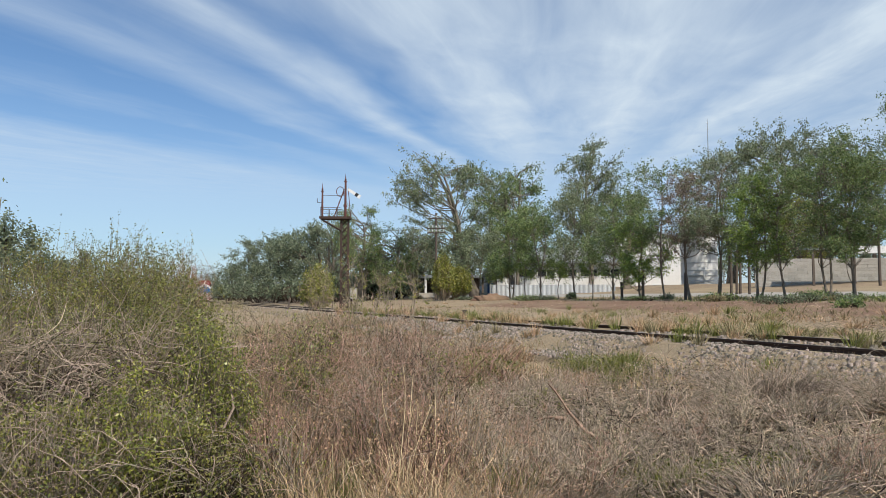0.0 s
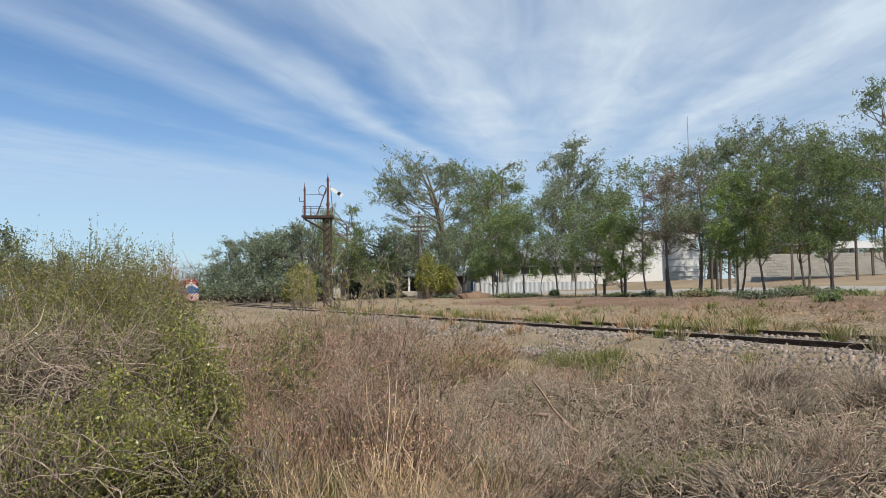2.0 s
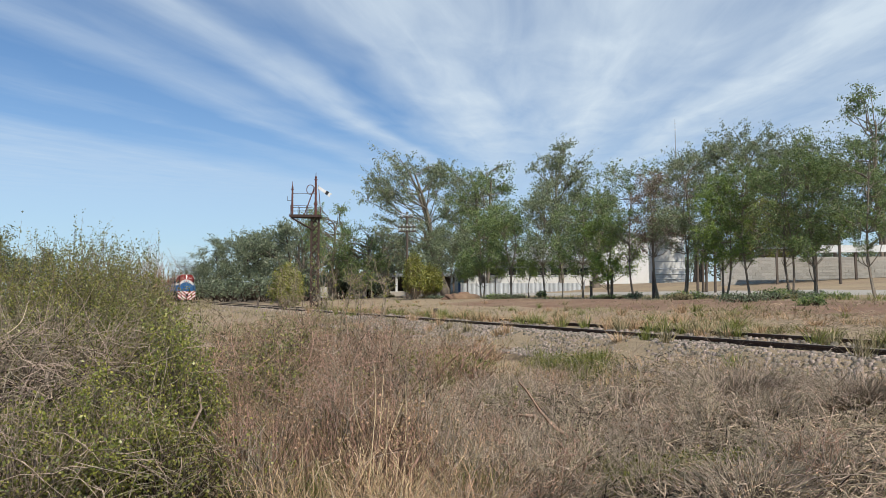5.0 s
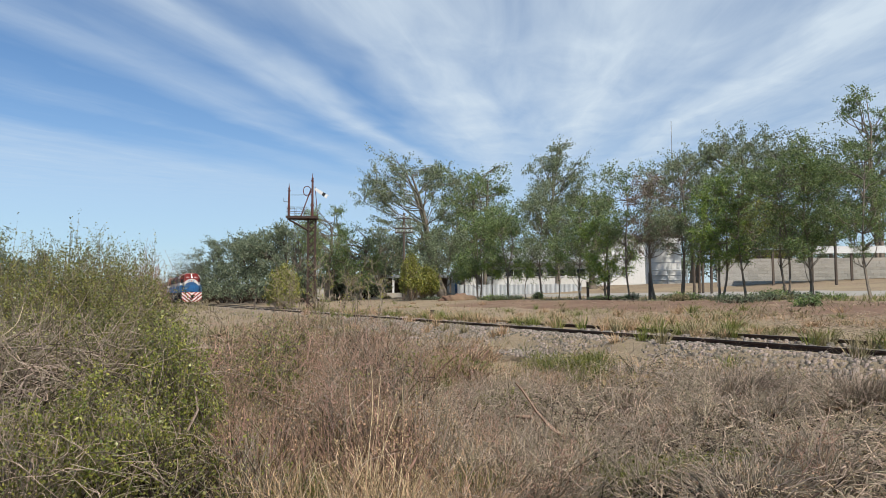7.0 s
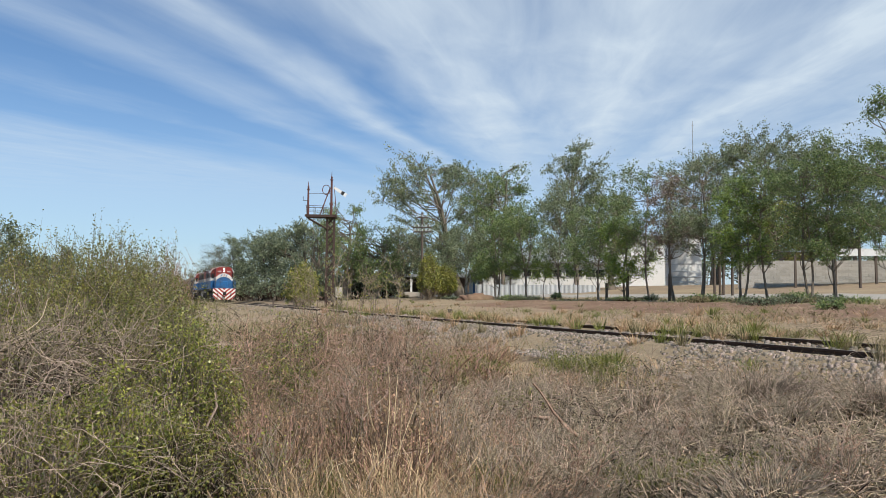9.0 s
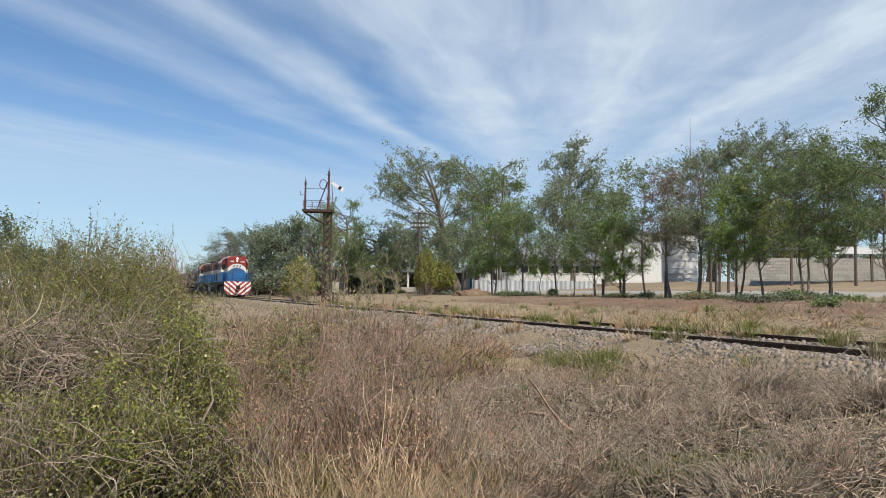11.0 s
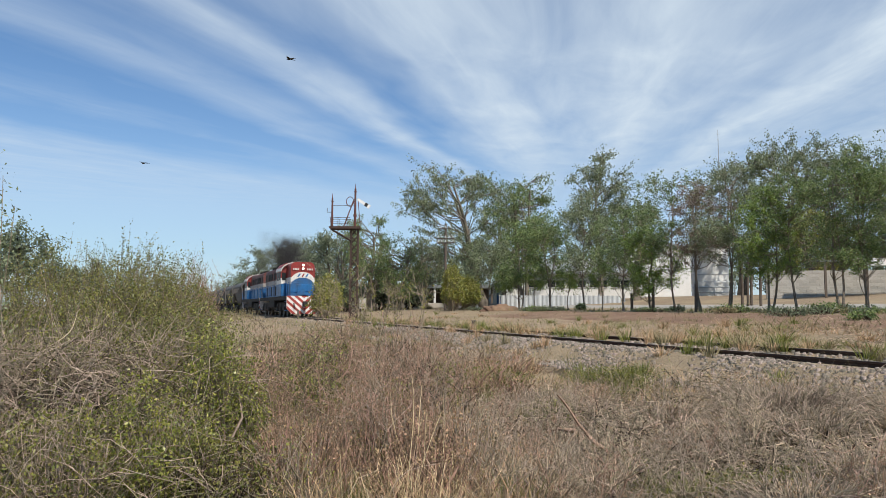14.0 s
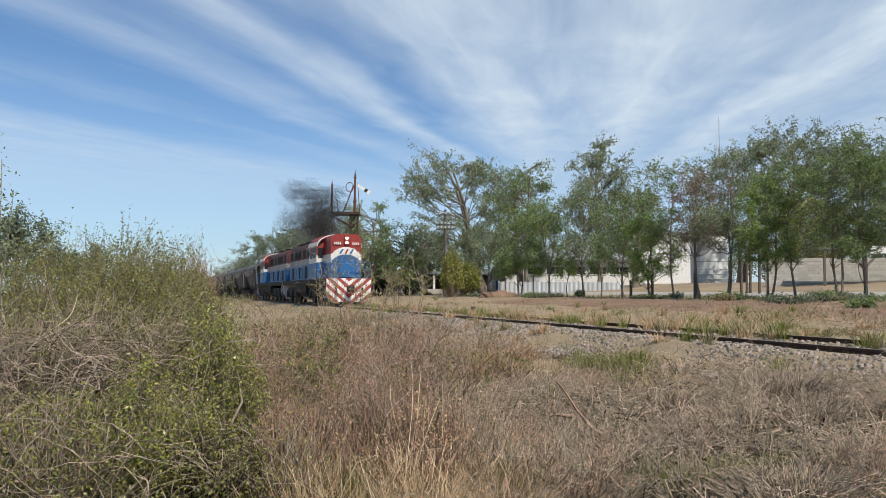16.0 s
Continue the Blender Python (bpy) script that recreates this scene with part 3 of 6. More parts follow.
# ---- trees ----
def plant_trees():
    row = "row of young trees along the road"
    lab = "slender young green tree in the roadside row"
    # bearing, depth, height, clear trunk, crown radius, leaves, foliage, stems
    for x, y, h, th, r, n, mat, st, label in (
        (2.95, 55, 6.4, 0.9, 2.13, 5220, M_LEAFGREY, 1, lab),
        (4.92, 50, 7.6, 1.0, 2.13, 6090, M_LEAF, 3, "young grey-green tree with several thin stems"),
        (6.50, 46, 7.4, 0.8, 2.02, 6090, M_LEAF, 2, lab),
        (8.18, 43, 7.6, 1.2, 2.02, 6090, M_LEAFGREY, 1, lab),
        (9.54, 39, 6.7, 1.2, 1.96, 6380, M_LEAF, 1, lab),
        (10.32, 36.5, 5.0, 0.8, 1.51, 5220, M_LEAFBRIGHT, 4, "bushy multi-stemmed young bright green tree"),
        (11.18, 35, 7.2, 1.5, 1.96, 6090, M_LEAF, 1, "taller young tree with layered green foliage"),
        (11.75, 33, 6.6, 1.6, 1.46, 3770, M_LEAFRED, 2, "thin tree with sparse reddish-brown foliage"),
        (12.59, 32, 7.2, 1.7, 1.90, 6090, M_LEAFGREY, 3, "multi-stemmed grey-green tree with pale slanting stems"),
        (13.37, 29.6, 5.4, 1.1, 1.68, 7540, M_LEAFBRIGHT, 2, "dense young bright green tree"),
        (14.14, 28.8, 6.2, 1.2, 1.68, 6670, M_LEAF, 1, lab),
        (14.90, 26.8, 6.4, 1.0, 1.68, 6670, M_LEAF, 2, "slender tree with forked trunk and airy crown"),
        (15.62, 26.4, 6.7, 0.9, 1.74, 7540, M_LEAF, 2, "slender dark-stemmed green tree"),
        (16.64, 24.5, 6.6, 1.0, 1.79, 6380, M_LEAF, 1, lab),
    ):
        tree(x, y, h * 1.09, th * (0.5 if 36 < y else 1.0), r * 1.08, int(n * (2.3 - 0.015 * y)), mat, M_BARK, label, stems=min(st, 2), leaf=0.012 + 0.0023 * y, trunk_r=0.06, clumps=46, limbs=7, group=row, clump_r=0.34, flat=0.35)
    for x, y, h, r in ((5.6, 47, 3.6, 1.1), (7.4, 44.5, 3.2, 1.0), (8.9, 41.5, 3.4, 1.0), (4.0, 51.5, 3.8, 1.2)):
        tree(x, y, h, 0.9, r, 1500, M_LEAFBRIGHT, M_BARK, "low young tree with airy bright foliage", leaf=0.11, trunk_r=0.04, clumps=24, limbs=6, group=row, clump_r=0.4, flat=0.35)
    # large trees behind the row
    big = (
                (5.15, 66, 12.4, 1.6, 3.0, 7500, M_LEAFGREY, "grey-green willow beside the old willow", 0.2, None),
        (6.39, 60, 13.2, 1.8, 3.3, 8000, M_LEAF, "large feathery green tree", 0.2, None),
        (12.30, 58, 13.9, 2.0, 3.1, 10000, M_LEAFGREY, "tall grey-green poplar swaying in the wind", 0.2, None),
        (15.65, 60, 9.4, 1.8, 3.0, 7000, M_LEAFGREY, "grey-green tree behind the row", 0.3, None),
        (25.49, 62, 13.2, 2.2, 4.2, 12000, M_LEAFGREY, "large spreading grey-green tree", 0.22, None),
        (29.30, 60, 14.2, 2.2, 4.8, 15000, M_LEAFGREY, "tall broad grey-green tree", 0.22, None),
        (31.44, 56, 12.4, 2.0, 4.0, 12000, M_LEAFGREY, "broad green tree with dense crown", 0.18, None),
        (33.39, 54, 11.2, 2.0, 3.8, 10000, M_LEAFGREY, "broad green tree beside the shed", 0.18, None),
        (34.78, 50, 15.0, 2.0, 3.2, 9500, M_LEAF, "tall dark green eucalyptus", 0.22, None),
        (38.44, 50, 13.5, 2.0, 3.0, 6000, M_LEAF, "tall dark green tree", 0.3, None),
        (28.13, 54, 6.8, 0.6, 3.2, 5000, M_LEAFYELLOW, "yellow-green bushy tree behind the trunks", 0.2, None),
        (-7.72, 66, 9.8, 0.8, 2.7, 6000, M_LEAF, "green tree behind the signal", 0.25, None),
        (-4.89, 64, 7.4, 0.6, 2.8, 5000, M_LEAF, "low green tree behind the signal", 0.2, None),
        (-11.06, 74, 8.6, 0.6, 3.2, 6000, M_LEAFFAR, "dense green tree of the grove", 0.25, None),
        (-2.50, 70, 7.6, 1.0, 2.6, 4500, M_LEAFFAR, "low dense green tree beyond", 0.2, None),
    )
    for x, y, h, th, r, n, mat, label, tr, rz in big:
        tree(x, y, h * 1.08, th, r * 1.08, int(n * 1.7), mat, M_BARK, label, stems=2, leaf=0.16, trunk_r=tr, clumps=54, limbs=7, rz=rz, clump_r=0.32, droop=0.5, spread=0.5)
    tree(2.92, 62, 15.8, 1.4, 5.1, 25000, M_LEAFGREY, M_BARK, "large old grey-green willow with thick leaning trunk", stems=2, leaf=0.165, trunk_r=0.42, clumps=70, limbs=7, clump_r=0.28, droop=0.6, spread=0.4, lean=-2.9)
    grove = "grove beside the track"
    for x, y, h, r, n in (
        (-13.93, 82, 10.8, 3.4, 5500), (-17.81, 88, 10.8, 3.6, 5500), (-21.69, 94, 10.6, 3.5, 5500),
        (-26.71, 104, 12.0, 3.8, 6000), (-32.99, 118, 12.4, 3.6, 5500), (-41.38, 138, 10.6, 3.4, 4500),
        (-52.16, 165, 9.6, 3.6, 4000), (-71.28, 215, 9.4, 4.0, 4000), (-22.31, 104, 11.4, 4.0, 4500),
        (-103.85, 300, 9.0, 5.0, 4000), (-114.16, 320, 8.0, 5.5, 4000),
    ):
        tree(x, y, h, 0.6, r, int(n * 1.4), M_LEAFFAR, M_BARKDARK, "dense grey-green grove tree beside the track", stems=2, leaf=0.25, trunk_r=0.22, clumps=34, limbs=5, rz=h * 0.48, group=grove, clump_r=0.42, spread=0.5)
    for x, y, h, r, n in ((-28.37, 46, 7.4, 2.3, 4500), (-30.99, 46, 8.0, 2.6, 4500), (-26.70, 47, 5.2, 1.2, 1800), (-24.29, 47, 5.4, 0.7, 900), (-25.98, 48, 4.8, 1.0, 1500), (-33.79, 46, 7.2, 2.4, 4000)):
        tree(x, y, h, 1.5, r, n, M_LEAFFAR, M_BARKDARK, "distant dark grey-green tree behind the bushes", stems=2, leaf=0.22, trunk_r=0.12, clumps=22, clump_r=0.45, group="trees behind the bushes")
    for x, y, r, h in (
        (-10.75, 70, 2.6, 2.8), (-13.47, 74, 2.6, 2.6), (-17.16, 80, 3.0, 2.8), (-21.38, 88, 3.0, 2.8), (-26.20, 98, 3.0, 3.0), (-32.22, 112, 3.2, 3.0),
        (-41.58, 135, 3.6, 3.2), (-55.12, 170, 4.2, 3.6), (-7.40, 68, 2.4, 2.6), (-4.64, 68, 2.4, 2.2), (-78.31, 230, 6.0, 4.5), (-105.31, 300, 8.0, 5.0), (-121.75, 330, 9.0, 5.0)):
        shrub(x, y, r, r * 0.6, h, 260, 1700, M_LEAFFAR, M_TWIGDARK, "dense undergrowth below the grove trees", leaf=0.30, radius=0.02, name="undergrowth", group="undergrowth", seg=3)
    for i in range(15):
        d = 104 + 7 * (i % 3)
        x = (-0.076 + i * 0.0585) * d
        tree(x, d, 7.0 + 1.3 * ((i * 5) % 4), 0.4, 5.0, 2400, M_LEAFFAR, M_BARKDARK, "distant tree in the line behind the buildings", stems=2, leaf=0.5, trunk_r=0.2, clumps=30, limbs=4, clump_r=0.36, group="distant tree line")
    # yellow-green shrubs near the signal and the pole
    for x, y, rx, h in ((-8.66, 48, 1.0, 2.9), (0.04, 52, 0.7, 3.2), (1.23, 54, 0.9, 2.4)):
        shrub(x, y, rx, rx, h, 500, 7000, M_LEAFYELLOW, M_TWIG, "yellow-green leafy shrub near the signal", leaf=0.14, radius=0.012, group="yellow-green shrubs")


def plant_bushes():
    thorn = "thorn bushes beside the track"
    L1 = "thorny olive-green bush with grey twigs"
    L2 = "tangled grey twiggy bush with few small leaves"
    for x, y, rx, ry, h, tw, lv, mat, twm, lab, tangle in (
        (-4.03, 7.2, 1.15, 0.9, 1.78, 2600, 36000, M_BUSHLEAF, M_TWIGBUSH, L1, 90),
        (-3.39, 7.6, 0.85, 0.8, 1.92, 2300, 34000, M_BUSHLEAF, M_TWIGBUSH, L1, 70),
        (-4.58, 6.6, 1.2, 0.9, 1.66, 2400, 26000, M_BUSHLEAF, M_TWIGBUSH, L1, 100),
        (-3.81, 9.4, 0.75, 0.7, 2.02, 1300, 16000, M_BUSHLEAF, M_TWIGBUSH, L1, 40),
        (-4.45, 9.2, 0.9, 0.7, 2.12, 1500, 24000, M_BUSHLEAF, M_TWIGBUSH, L1, 40),
        (-3.95, 8.7, 0.6, 0.6, 2.10, 1400, 22000, M_BUSHLEAF, M_TWIGBUSH, L1, 40),
        (-5.2, 9.4, 0.9, 0.7, 2.16, 1300, 20000, M_BUSHLEAF, M_TWIGBUSH, L1, 40),
        (-5.9, 9.4, 0.8, 0.7, 2.14, 1200, 18000, M_BUSHLEAF, M_TWIGBUSH, L1, 40),
        (-2.79, 5.6, 0.85, 0.6, 1.42, 2000, 15000, M_BUSHLEAF, M_TWIG, L2, 380),
        (-3.14, 5.0, 0.85, 0.6, 1.30, 2200, 9000, M_BUSHLEAF, M_TWIG, L2, 480),
        (-2.36, 6.2, 0.60, 0.55, 1.42, 1700, 18000, M_BUSHLEAF, M_TWIGBUSH, L1, 70),
        (-1.70, 5.1, 0.30, 0.32, 1.22, 800, 10000, M_BUSHGREEN, M_TWIGBUSH, "upright fresh green bush with small leaves", 60),
        (-1.51, 5.4, 0.16, 0.2, 0.78, 300, 2600, M_BUSHGREEN, M_TWIG, "small fresh green bush", 20),
        (-1.99, 4.5, 0.50, 0.45, 0.92, 1300, 13000, M_BUSHGREEN, M_TWIG, "low green bush with tangled twigs", 130),
        (-2.37, 4.2, 0.55, 0.45, 0.82, 1500, 9000, M_BUSHLEAF, M_TWIG, L2, 240),
        (-2.95, 4.3, 0.55, 0.45, 0.95, 600, 3500, M_BUSHLEAF, M_TWIG, L2, 100),
        # dark twig colour here stands in for shade at the bushes' base
        (-1.52, 4.4, 0.42, 0.35, 0.62, 1100, 6000, M_BUSHLEAF, M_TWIGDARK, "low twiggy bush coloured dark to paint the shaded base", 260),
    ):
        few = 0.65 if lab == L2 else 0.4
        shrub(x, y, rx, ry, h, int(tw * few), int(lv * (1.0 if x > -4.2 else 0.65)), mat, twm, lab, leaf=0.024, tangle=tangle, group=thorn, shell=0.7)
    shrub(-4.82, 13, 0.42, 0.5, 2.30, 700, 1500, M_LEAFRED, M_TWIGRED, "dry reddish bush with fine twigs", leaf=0.03, radius=0.005)
    shrub(-5.09, 12, 0.9, 0.8, 2.15, 900, 5000, M_BUSHLEAF, M_TWIG, "olive-green bush behind the thorn bushes", leaf=0.04, radius=0.005)
    # thin leafy shoot above the bushes
    z = float(ground_z(-3.98, 6.0))
    ob = thing("sapling", "thin leafy sapling rising above the bushes", "sapling", at=pose(-3.98, 6.0, z))
    g = Growth()
    b = np.zeros((4, 3))
    t = np.array([[0.02, 0, 2.62], [-0.1, 0.05, 2.5], [0.14, 0.0, 2.35], [-0.05, 0.1, 2.2]])
    p = curves(b, t, 7, 0, 0.02)
    g.twigs(p, tapering(4, 7, 0.010, 0.003))
    g.build("stem", [M_TWIG], ob)
    g = Growth()
    k = rng.integers(3, 7, 420)
    g.leaves(p[rng.integers(0, 4, 420), k] + rng.normal(size=(420, 3)) * np.array([0.05, 0.05, 0.16]), 0.04, 0.017)
    g.build("foliage", [M_LEAFGREY], ob)


def scatter(count, x0, x1, y0, y1):
    """Scattered places, more of them near by."""
    y = 1 / rng.uniform(1 / y1, 1 / y0, count)
    t = rng.uniform(x0, x1, count)
    x = t * y
    return x, y, ground_z(x, y)


def patchy(x, y, s, seed):
    return 0.5 + 0.5 * np.sin(x * s + seed) * np.cos(y * s * 0.8 - seed * 1.3 + 0.6 * np.sin(x * s * 0.7))


def weeds(name, label, mat, count, x0, x1, y0, y1, h, r, lay=0.3, thin=0.0, seed=1.0, patch=1.5, k=4, blade=False, max_d=7.4, min_d=-50):
    global rng
    rng = np.random.default_rng(int(seed * 1000) + count)
    x, y, z = scatter(count, x0, x1, y0, y1)
    d = NX * x + NY * y
    keep = (d < max_d) & (d > min_d) & (patchy(x, y, patch, seed) > thin)
    x, y, z = x[keep], y[keep], z[keep]
    n = len(x)
    base = np.stack([x, y, z - 0.01], 1)
    hh = h * rng.uniform(0.4, 1.25, n)
    a = rng.uniform(0, 6.28, n)
    ln = hh * lay * rng.uniform(0.2, 1.6, n)
    tip = base + np.stack([np.cos(a) * ln, np.sin(a) * ln, hh], 1)
    g = Growth()
    path = curves(base, tip, k, 0.04, 0.05)
    if blade:
        g.blades(path, np.linspace(1, 0.15, k)[None] * r * rng.uniform(0.6, 1.4, (n, 1)), 0)
    else:
        g.twigs(path, tapering(n, k, r, r * 0.4), 0)
    tagged(g.build(name, [mat]), label, "weeds", kind="stuff")


def litter(name, label, mat, count, x0, x1, y0, y1, ln, r, z0, z1, max_d=7.2, k=4, wander=0.07, min_d=-50):
    """Fallen twigs and stems, lying loosely over one another."""
    global rng
    rng = np.random.default_rng(count)
    x, y, z = scatter(count, x0, x1, y0, y1)
    keep = (NX * x + NY * y < max_d) & (NX * x + NY * y > min_d)
    x, y, z = x[keep], y[keep], z[keep]
    n = len(x)
    heap = z0 + (z1 - z0) * patchy(x, y, 1.1, 0.4) * rng.uniform(0, 1, n)
    a = rng.uniform(0, 6.28, n)
    e = rng.normal(size=n) * 0.5
    l2 = ln * rng.uniform(0.3, 1.3, n)
    c = np.stack([x, y, z + heap], 1)
    dv = np.stack([np.cos(a) * np.cos(e), np.sin(a) * np.cos(e), np.sin(e)], 1) * l2[:, None] * 0.5
    p = curves(c - dv, c + dv, k, 0.08, wander)
    p[:, :, 2] = np.maximum(p[:, :, 2], ground_z(p[:, :, 0], p[:, :, 1]) + 0.005)
    g = Growth()
    g.twigs(p, tapering(n, k, r, r * 0.5), 0)
    tagged(g.build(name, [mat]), label, "dead twigs", kind="stuff")


def plant_field():
    # grey tangle of fallen stems to the side of the ballast
    litter("fallen_twigs", "grey tangle of fallen dead twigs", M_TWIG, 7000, -0.1, 0.75, 3.2, 10.5, 0.30, 0.0046, 0.0, 0.36, wander=0.12)
    litter("fallen_stems", "pale fallen dry stems on the ground", M_TWIGPALE, 3000, -0.12, 0.75, 3.2, 10.5, 0.38, 0.0046, 0.05, 0.40, wander=0.13)
    # dark layer under the other twigs, painting the shaded gaps between them
    litter("shade_fallen_twigs", "dead twigs under the weeds, coloured dark as painted shade", M_TWIGDARK, 9000, -0.7, 0.75, 3.2, 10, 0.4, 0.006, 0.0, 0.24, k=3)
    litter("brush_litter", "grey fallen twigs beneath the bushes", M_TWIG, 1300, -0.8, -0.2, 3.6, 8, 0.28, 0.003, 0.0, 0.3, wander=0.14)
    litter("strip_litter", "dry stems and leaves littering the bare strip", M_TWIGPALE, 4000, -0.05, 0.75, 12, 60, 0.3, 0.006, 0.0, 0.05, max_d=23, k=3, min_d=13)
    litter("brown_strip_litter", "brown dry stems littering the bare strip", M_TWIG, 4500, -0.05, 0.75, 12, 60, 0.3, 0.007, 0.0, 0.05, max_d=23, k=3, min_d=12)
    # upright reddish weeds
    weeds("reddish_weeds", "thin reddish-brown dry weeds", M_TWIGRED, 2600, -0.32, 0.02, 4.6, 14, 0.55, 0.0035, lay=0.5, thin=0.12, seed=0.3, k=3)
    weeds("brown_weeds", "thin grey-brown dry weeds", M_TWIG, 4200, -0.34, 0.25, 4.4, 16, 0.42, 0.0036, lay=0.8, thin=0.2, seed=1.9, k=3)
    # straw grass
    weeds("straw_grass", "long dry straw grass", M_STRAW, 3600, -0.22, 0.12, 3.6, 6.0, 0.46, 0.006, lay=0.7, thin=0.3, seed=2.2, blade=True)
    weeds("dry_grass", "short dry straw grass over the field", M_DULLGRASS, 13000, -0.5, 0.75, 4.5, 26, 0.17, 0.008, lay=1.2, thin=0.35, seed=0.9, blade=True, patch=0.9, k=3)
    weeds("pale_dry_grass", "pale dry grass over the field", M_STRAWPALE, 6000, -0.4, 0.7, 6.0, 40, 0.16, 0.009, lay=0.8, thin=0.5, seed=4.2, blade=True, patch=0.7, k=3)
    weeds("green_grass", "green grass tufts in the dry field", M_GRASS, 14000, -0.45, 0.75, 4.0, 24, 0.22, 0.008, lay=0.6, thin=0.58, seed=3.3, blade=True, k=3)
    # far part of the field beside the track
    weeds("far_dry_grass", "dry grass along the far track", M_DULLGRASS, 9000, -0.42, -0.05, 24, 140, 0.26, 0.025, lay=0.5, thin=0.1, seed=1.1, blade=True, k=3, max_d=8.0, patch=0.3)
    weeds("far_rail_grass", "dry grass growing over the far stretch of track", M_DULLGRASS, 16000, -0.42, -0.03, 20, 120, 0.26, 0.022, lay=0.6, thin=0.12, seed=1.6, blade=True, k=3, max_d=10.3, min_d=7.2, patch=0.3)
    weeds("far_pale_grass", "tall pale grass beside the far track", M_DULLGRASS, 1600, -0.335, -0.26, 60, 110, 0.9, 0.03, lay=0.3, thin=0.5, seed=0.2, blade=True, k=3, max_d=7.9, patch=0.25)
    weeds("track_weeds", "green weeds along the far rail", M_GRASS, 42000, -0.12, 0.75, 9, 60, 0.17, 0.012, lay=0.6, thin=0.56, seed=2.7, blade=True, k=3, max_d=16.5, min_d=10.7, patch=0.8)
    weeds("track_straw", "dry grass along the far rail", M_STRAW, 45000, -0.15, 0.75, 9, 70, 0.2, 0.014, lay=0.8, thin=0.45, seed=5.7, blade=True, k=3, max_d=15.5, min_d=10.7, patch=0.7)
    weeds("rail_grass", "sparse dry grass between the rails", M_STRAW, 22000, -0.1, 0.75, 8, 40, 0.2, 0.009, lay=0.9, thin=0.35, seed=7.7, blade=True, k=3, max_d=10.4, min_d=5.6)
    weeds("rail_green", "sparse green grass on the ballast", M_GRASS, 5000, 0.0, 0.75, 8, 30, 0.26, 0.010, lay=0.7, thin=0.62, seed=1.2, blade=True, k=3, max_d=10.4, min_d=7.2)
    weeds("verge_grass", "low green plants under the trees", M_GRASS, 9000, -0.05, 0.75, 20, 60, 0.24, 0.026, lay=0.6, thin=0.35, seed=6.2, blade=True, k=3, max_d=25.5, min_d=21.0, patch=0.55)
    weeds("verge_straw", "dry grass under the trees", M_DULLGRASS, 6000, -0.2, 0.75, 18, 75, 0.14, 0.03, lay=0.9, thin=0.3, seed=8.2, blade=True, k=3, max_d=27.0, min_d=14.0, patch=0.4)
    # single tall pale stalks
    stalks = thing("grass_stalks", "tall pale dry grass stalks", "grass")
    g = Growth()
    n = 24
    x = np.concatenate([np.full(7, -0.24) + rng.normal(size=7) * 0.05, rng.uniform(-1.19, 0.18, n - 7)])
    y = np.concatenate([np.full(7, 4.6) + rng.normal(size=7) * 0.05, rng.uniform(4.2, 5.6, n - 7)])
    b = np.stack([x, y, ground_z(x, y)], 1)
    hh = np.concatenate([rng.uniform(0.7, 1.15, 7), rng.uniform(0.25, 0.6, n - 7)])
    t = b + np.stack([rng.normal(size=n) * 0.10, rng.normal(size=n) * 0.10, hh], 1)
    for i in range(n):
        g = Growth()
        g.twigs(curves(b[i:i + 1], t[i:i + 1], 7, 0, 0.03), tapering(1, 7, 0.0048, 0.002))
        g.build("stalk", [M_STRAWPALE], stalks)
    # heap of dead brush
    shrub(3.55, 7.6, 0.85, 0.6, 0.46, 1500, 0, M_BUSHLEAF, M_TWIG, "heap of grey dead brush", radius=0.004, upright=0.1, name="brush_heap", tangle=500)
    shrub(4.5, 6.9, 0.8, 0.6, 0.36, 1100, 0, M_BUSHLEAF, M_TWIG, "low heap of grey dead brush", radius=0.004, upright=0.1, name="brush_heap", tangle=300)
    for i in range(26):
        y = 1 / rng.uniform(1 / 13, 1 / 4.6)
        x = rng.uniform(-0.27, 0.03) * y
        shrub(x, y, rng.uniform(0.25, 0.5), 0.3, rng.uniform(0.45, 0.8), 220, 1100, M_DRYLEAF if i % 4 else M_BUSHGREEN, M_TWIGRED if i % 2 else M_TWIG, "dry reddish-brown weed clump with withered leaves" if i % 4 else "brown-stemmed weed clump with fresh green leaves", leaf=0.022, radius=0.0038, upright=0.9, name="dry_weed", group="dry weed clumps", shell=0.9, seg=3)
    for i in range(34):
        y = 1 / rng.uniform(1 / 24, 1 / 9.0)
        x = rng.uniform(-0.30, 0.10) * y
        if NX * x + NY * y > 6.6:
            continue
        shrub(x, y, rng.uniform(0.4, 0.9), 0.45, rng.uniform(0.3, 0.62), 190, 650, (M_DRYLEAF, M_BUSHLEAF, M_DRYLEAF)[i % 3], M_TWIGRED if i % 2 else M_TWIG, "dry brown weed clump in the open field", leaf=0.04, radius=0.006, upright=0.8, name="field_weed", group="field weed clumps", shell=0.9, seg=3)
    for i in range(34):
        y = 1 / rng.uniform(1 / 26, 1 / 11)
        x = rng.uniform(-0.29, -0.08) * y
        if NX * x + NY * y > 6.8:
            continue
        shrub(x, y, rng.uniform(0.4, 0.9), 0.4, rng.uniform(0.16, 0.36), 120, 420, (M_DRYLEAF, M_GRASS)[i % 2], M_TWIG if i % 2 else M_DULLGRASS, "low dry weed clump in the open field", leaf=0.045, radius=0.007, upright=0.7, name="field_weed", group="field weed clumps", shell=0.9, seg=3)
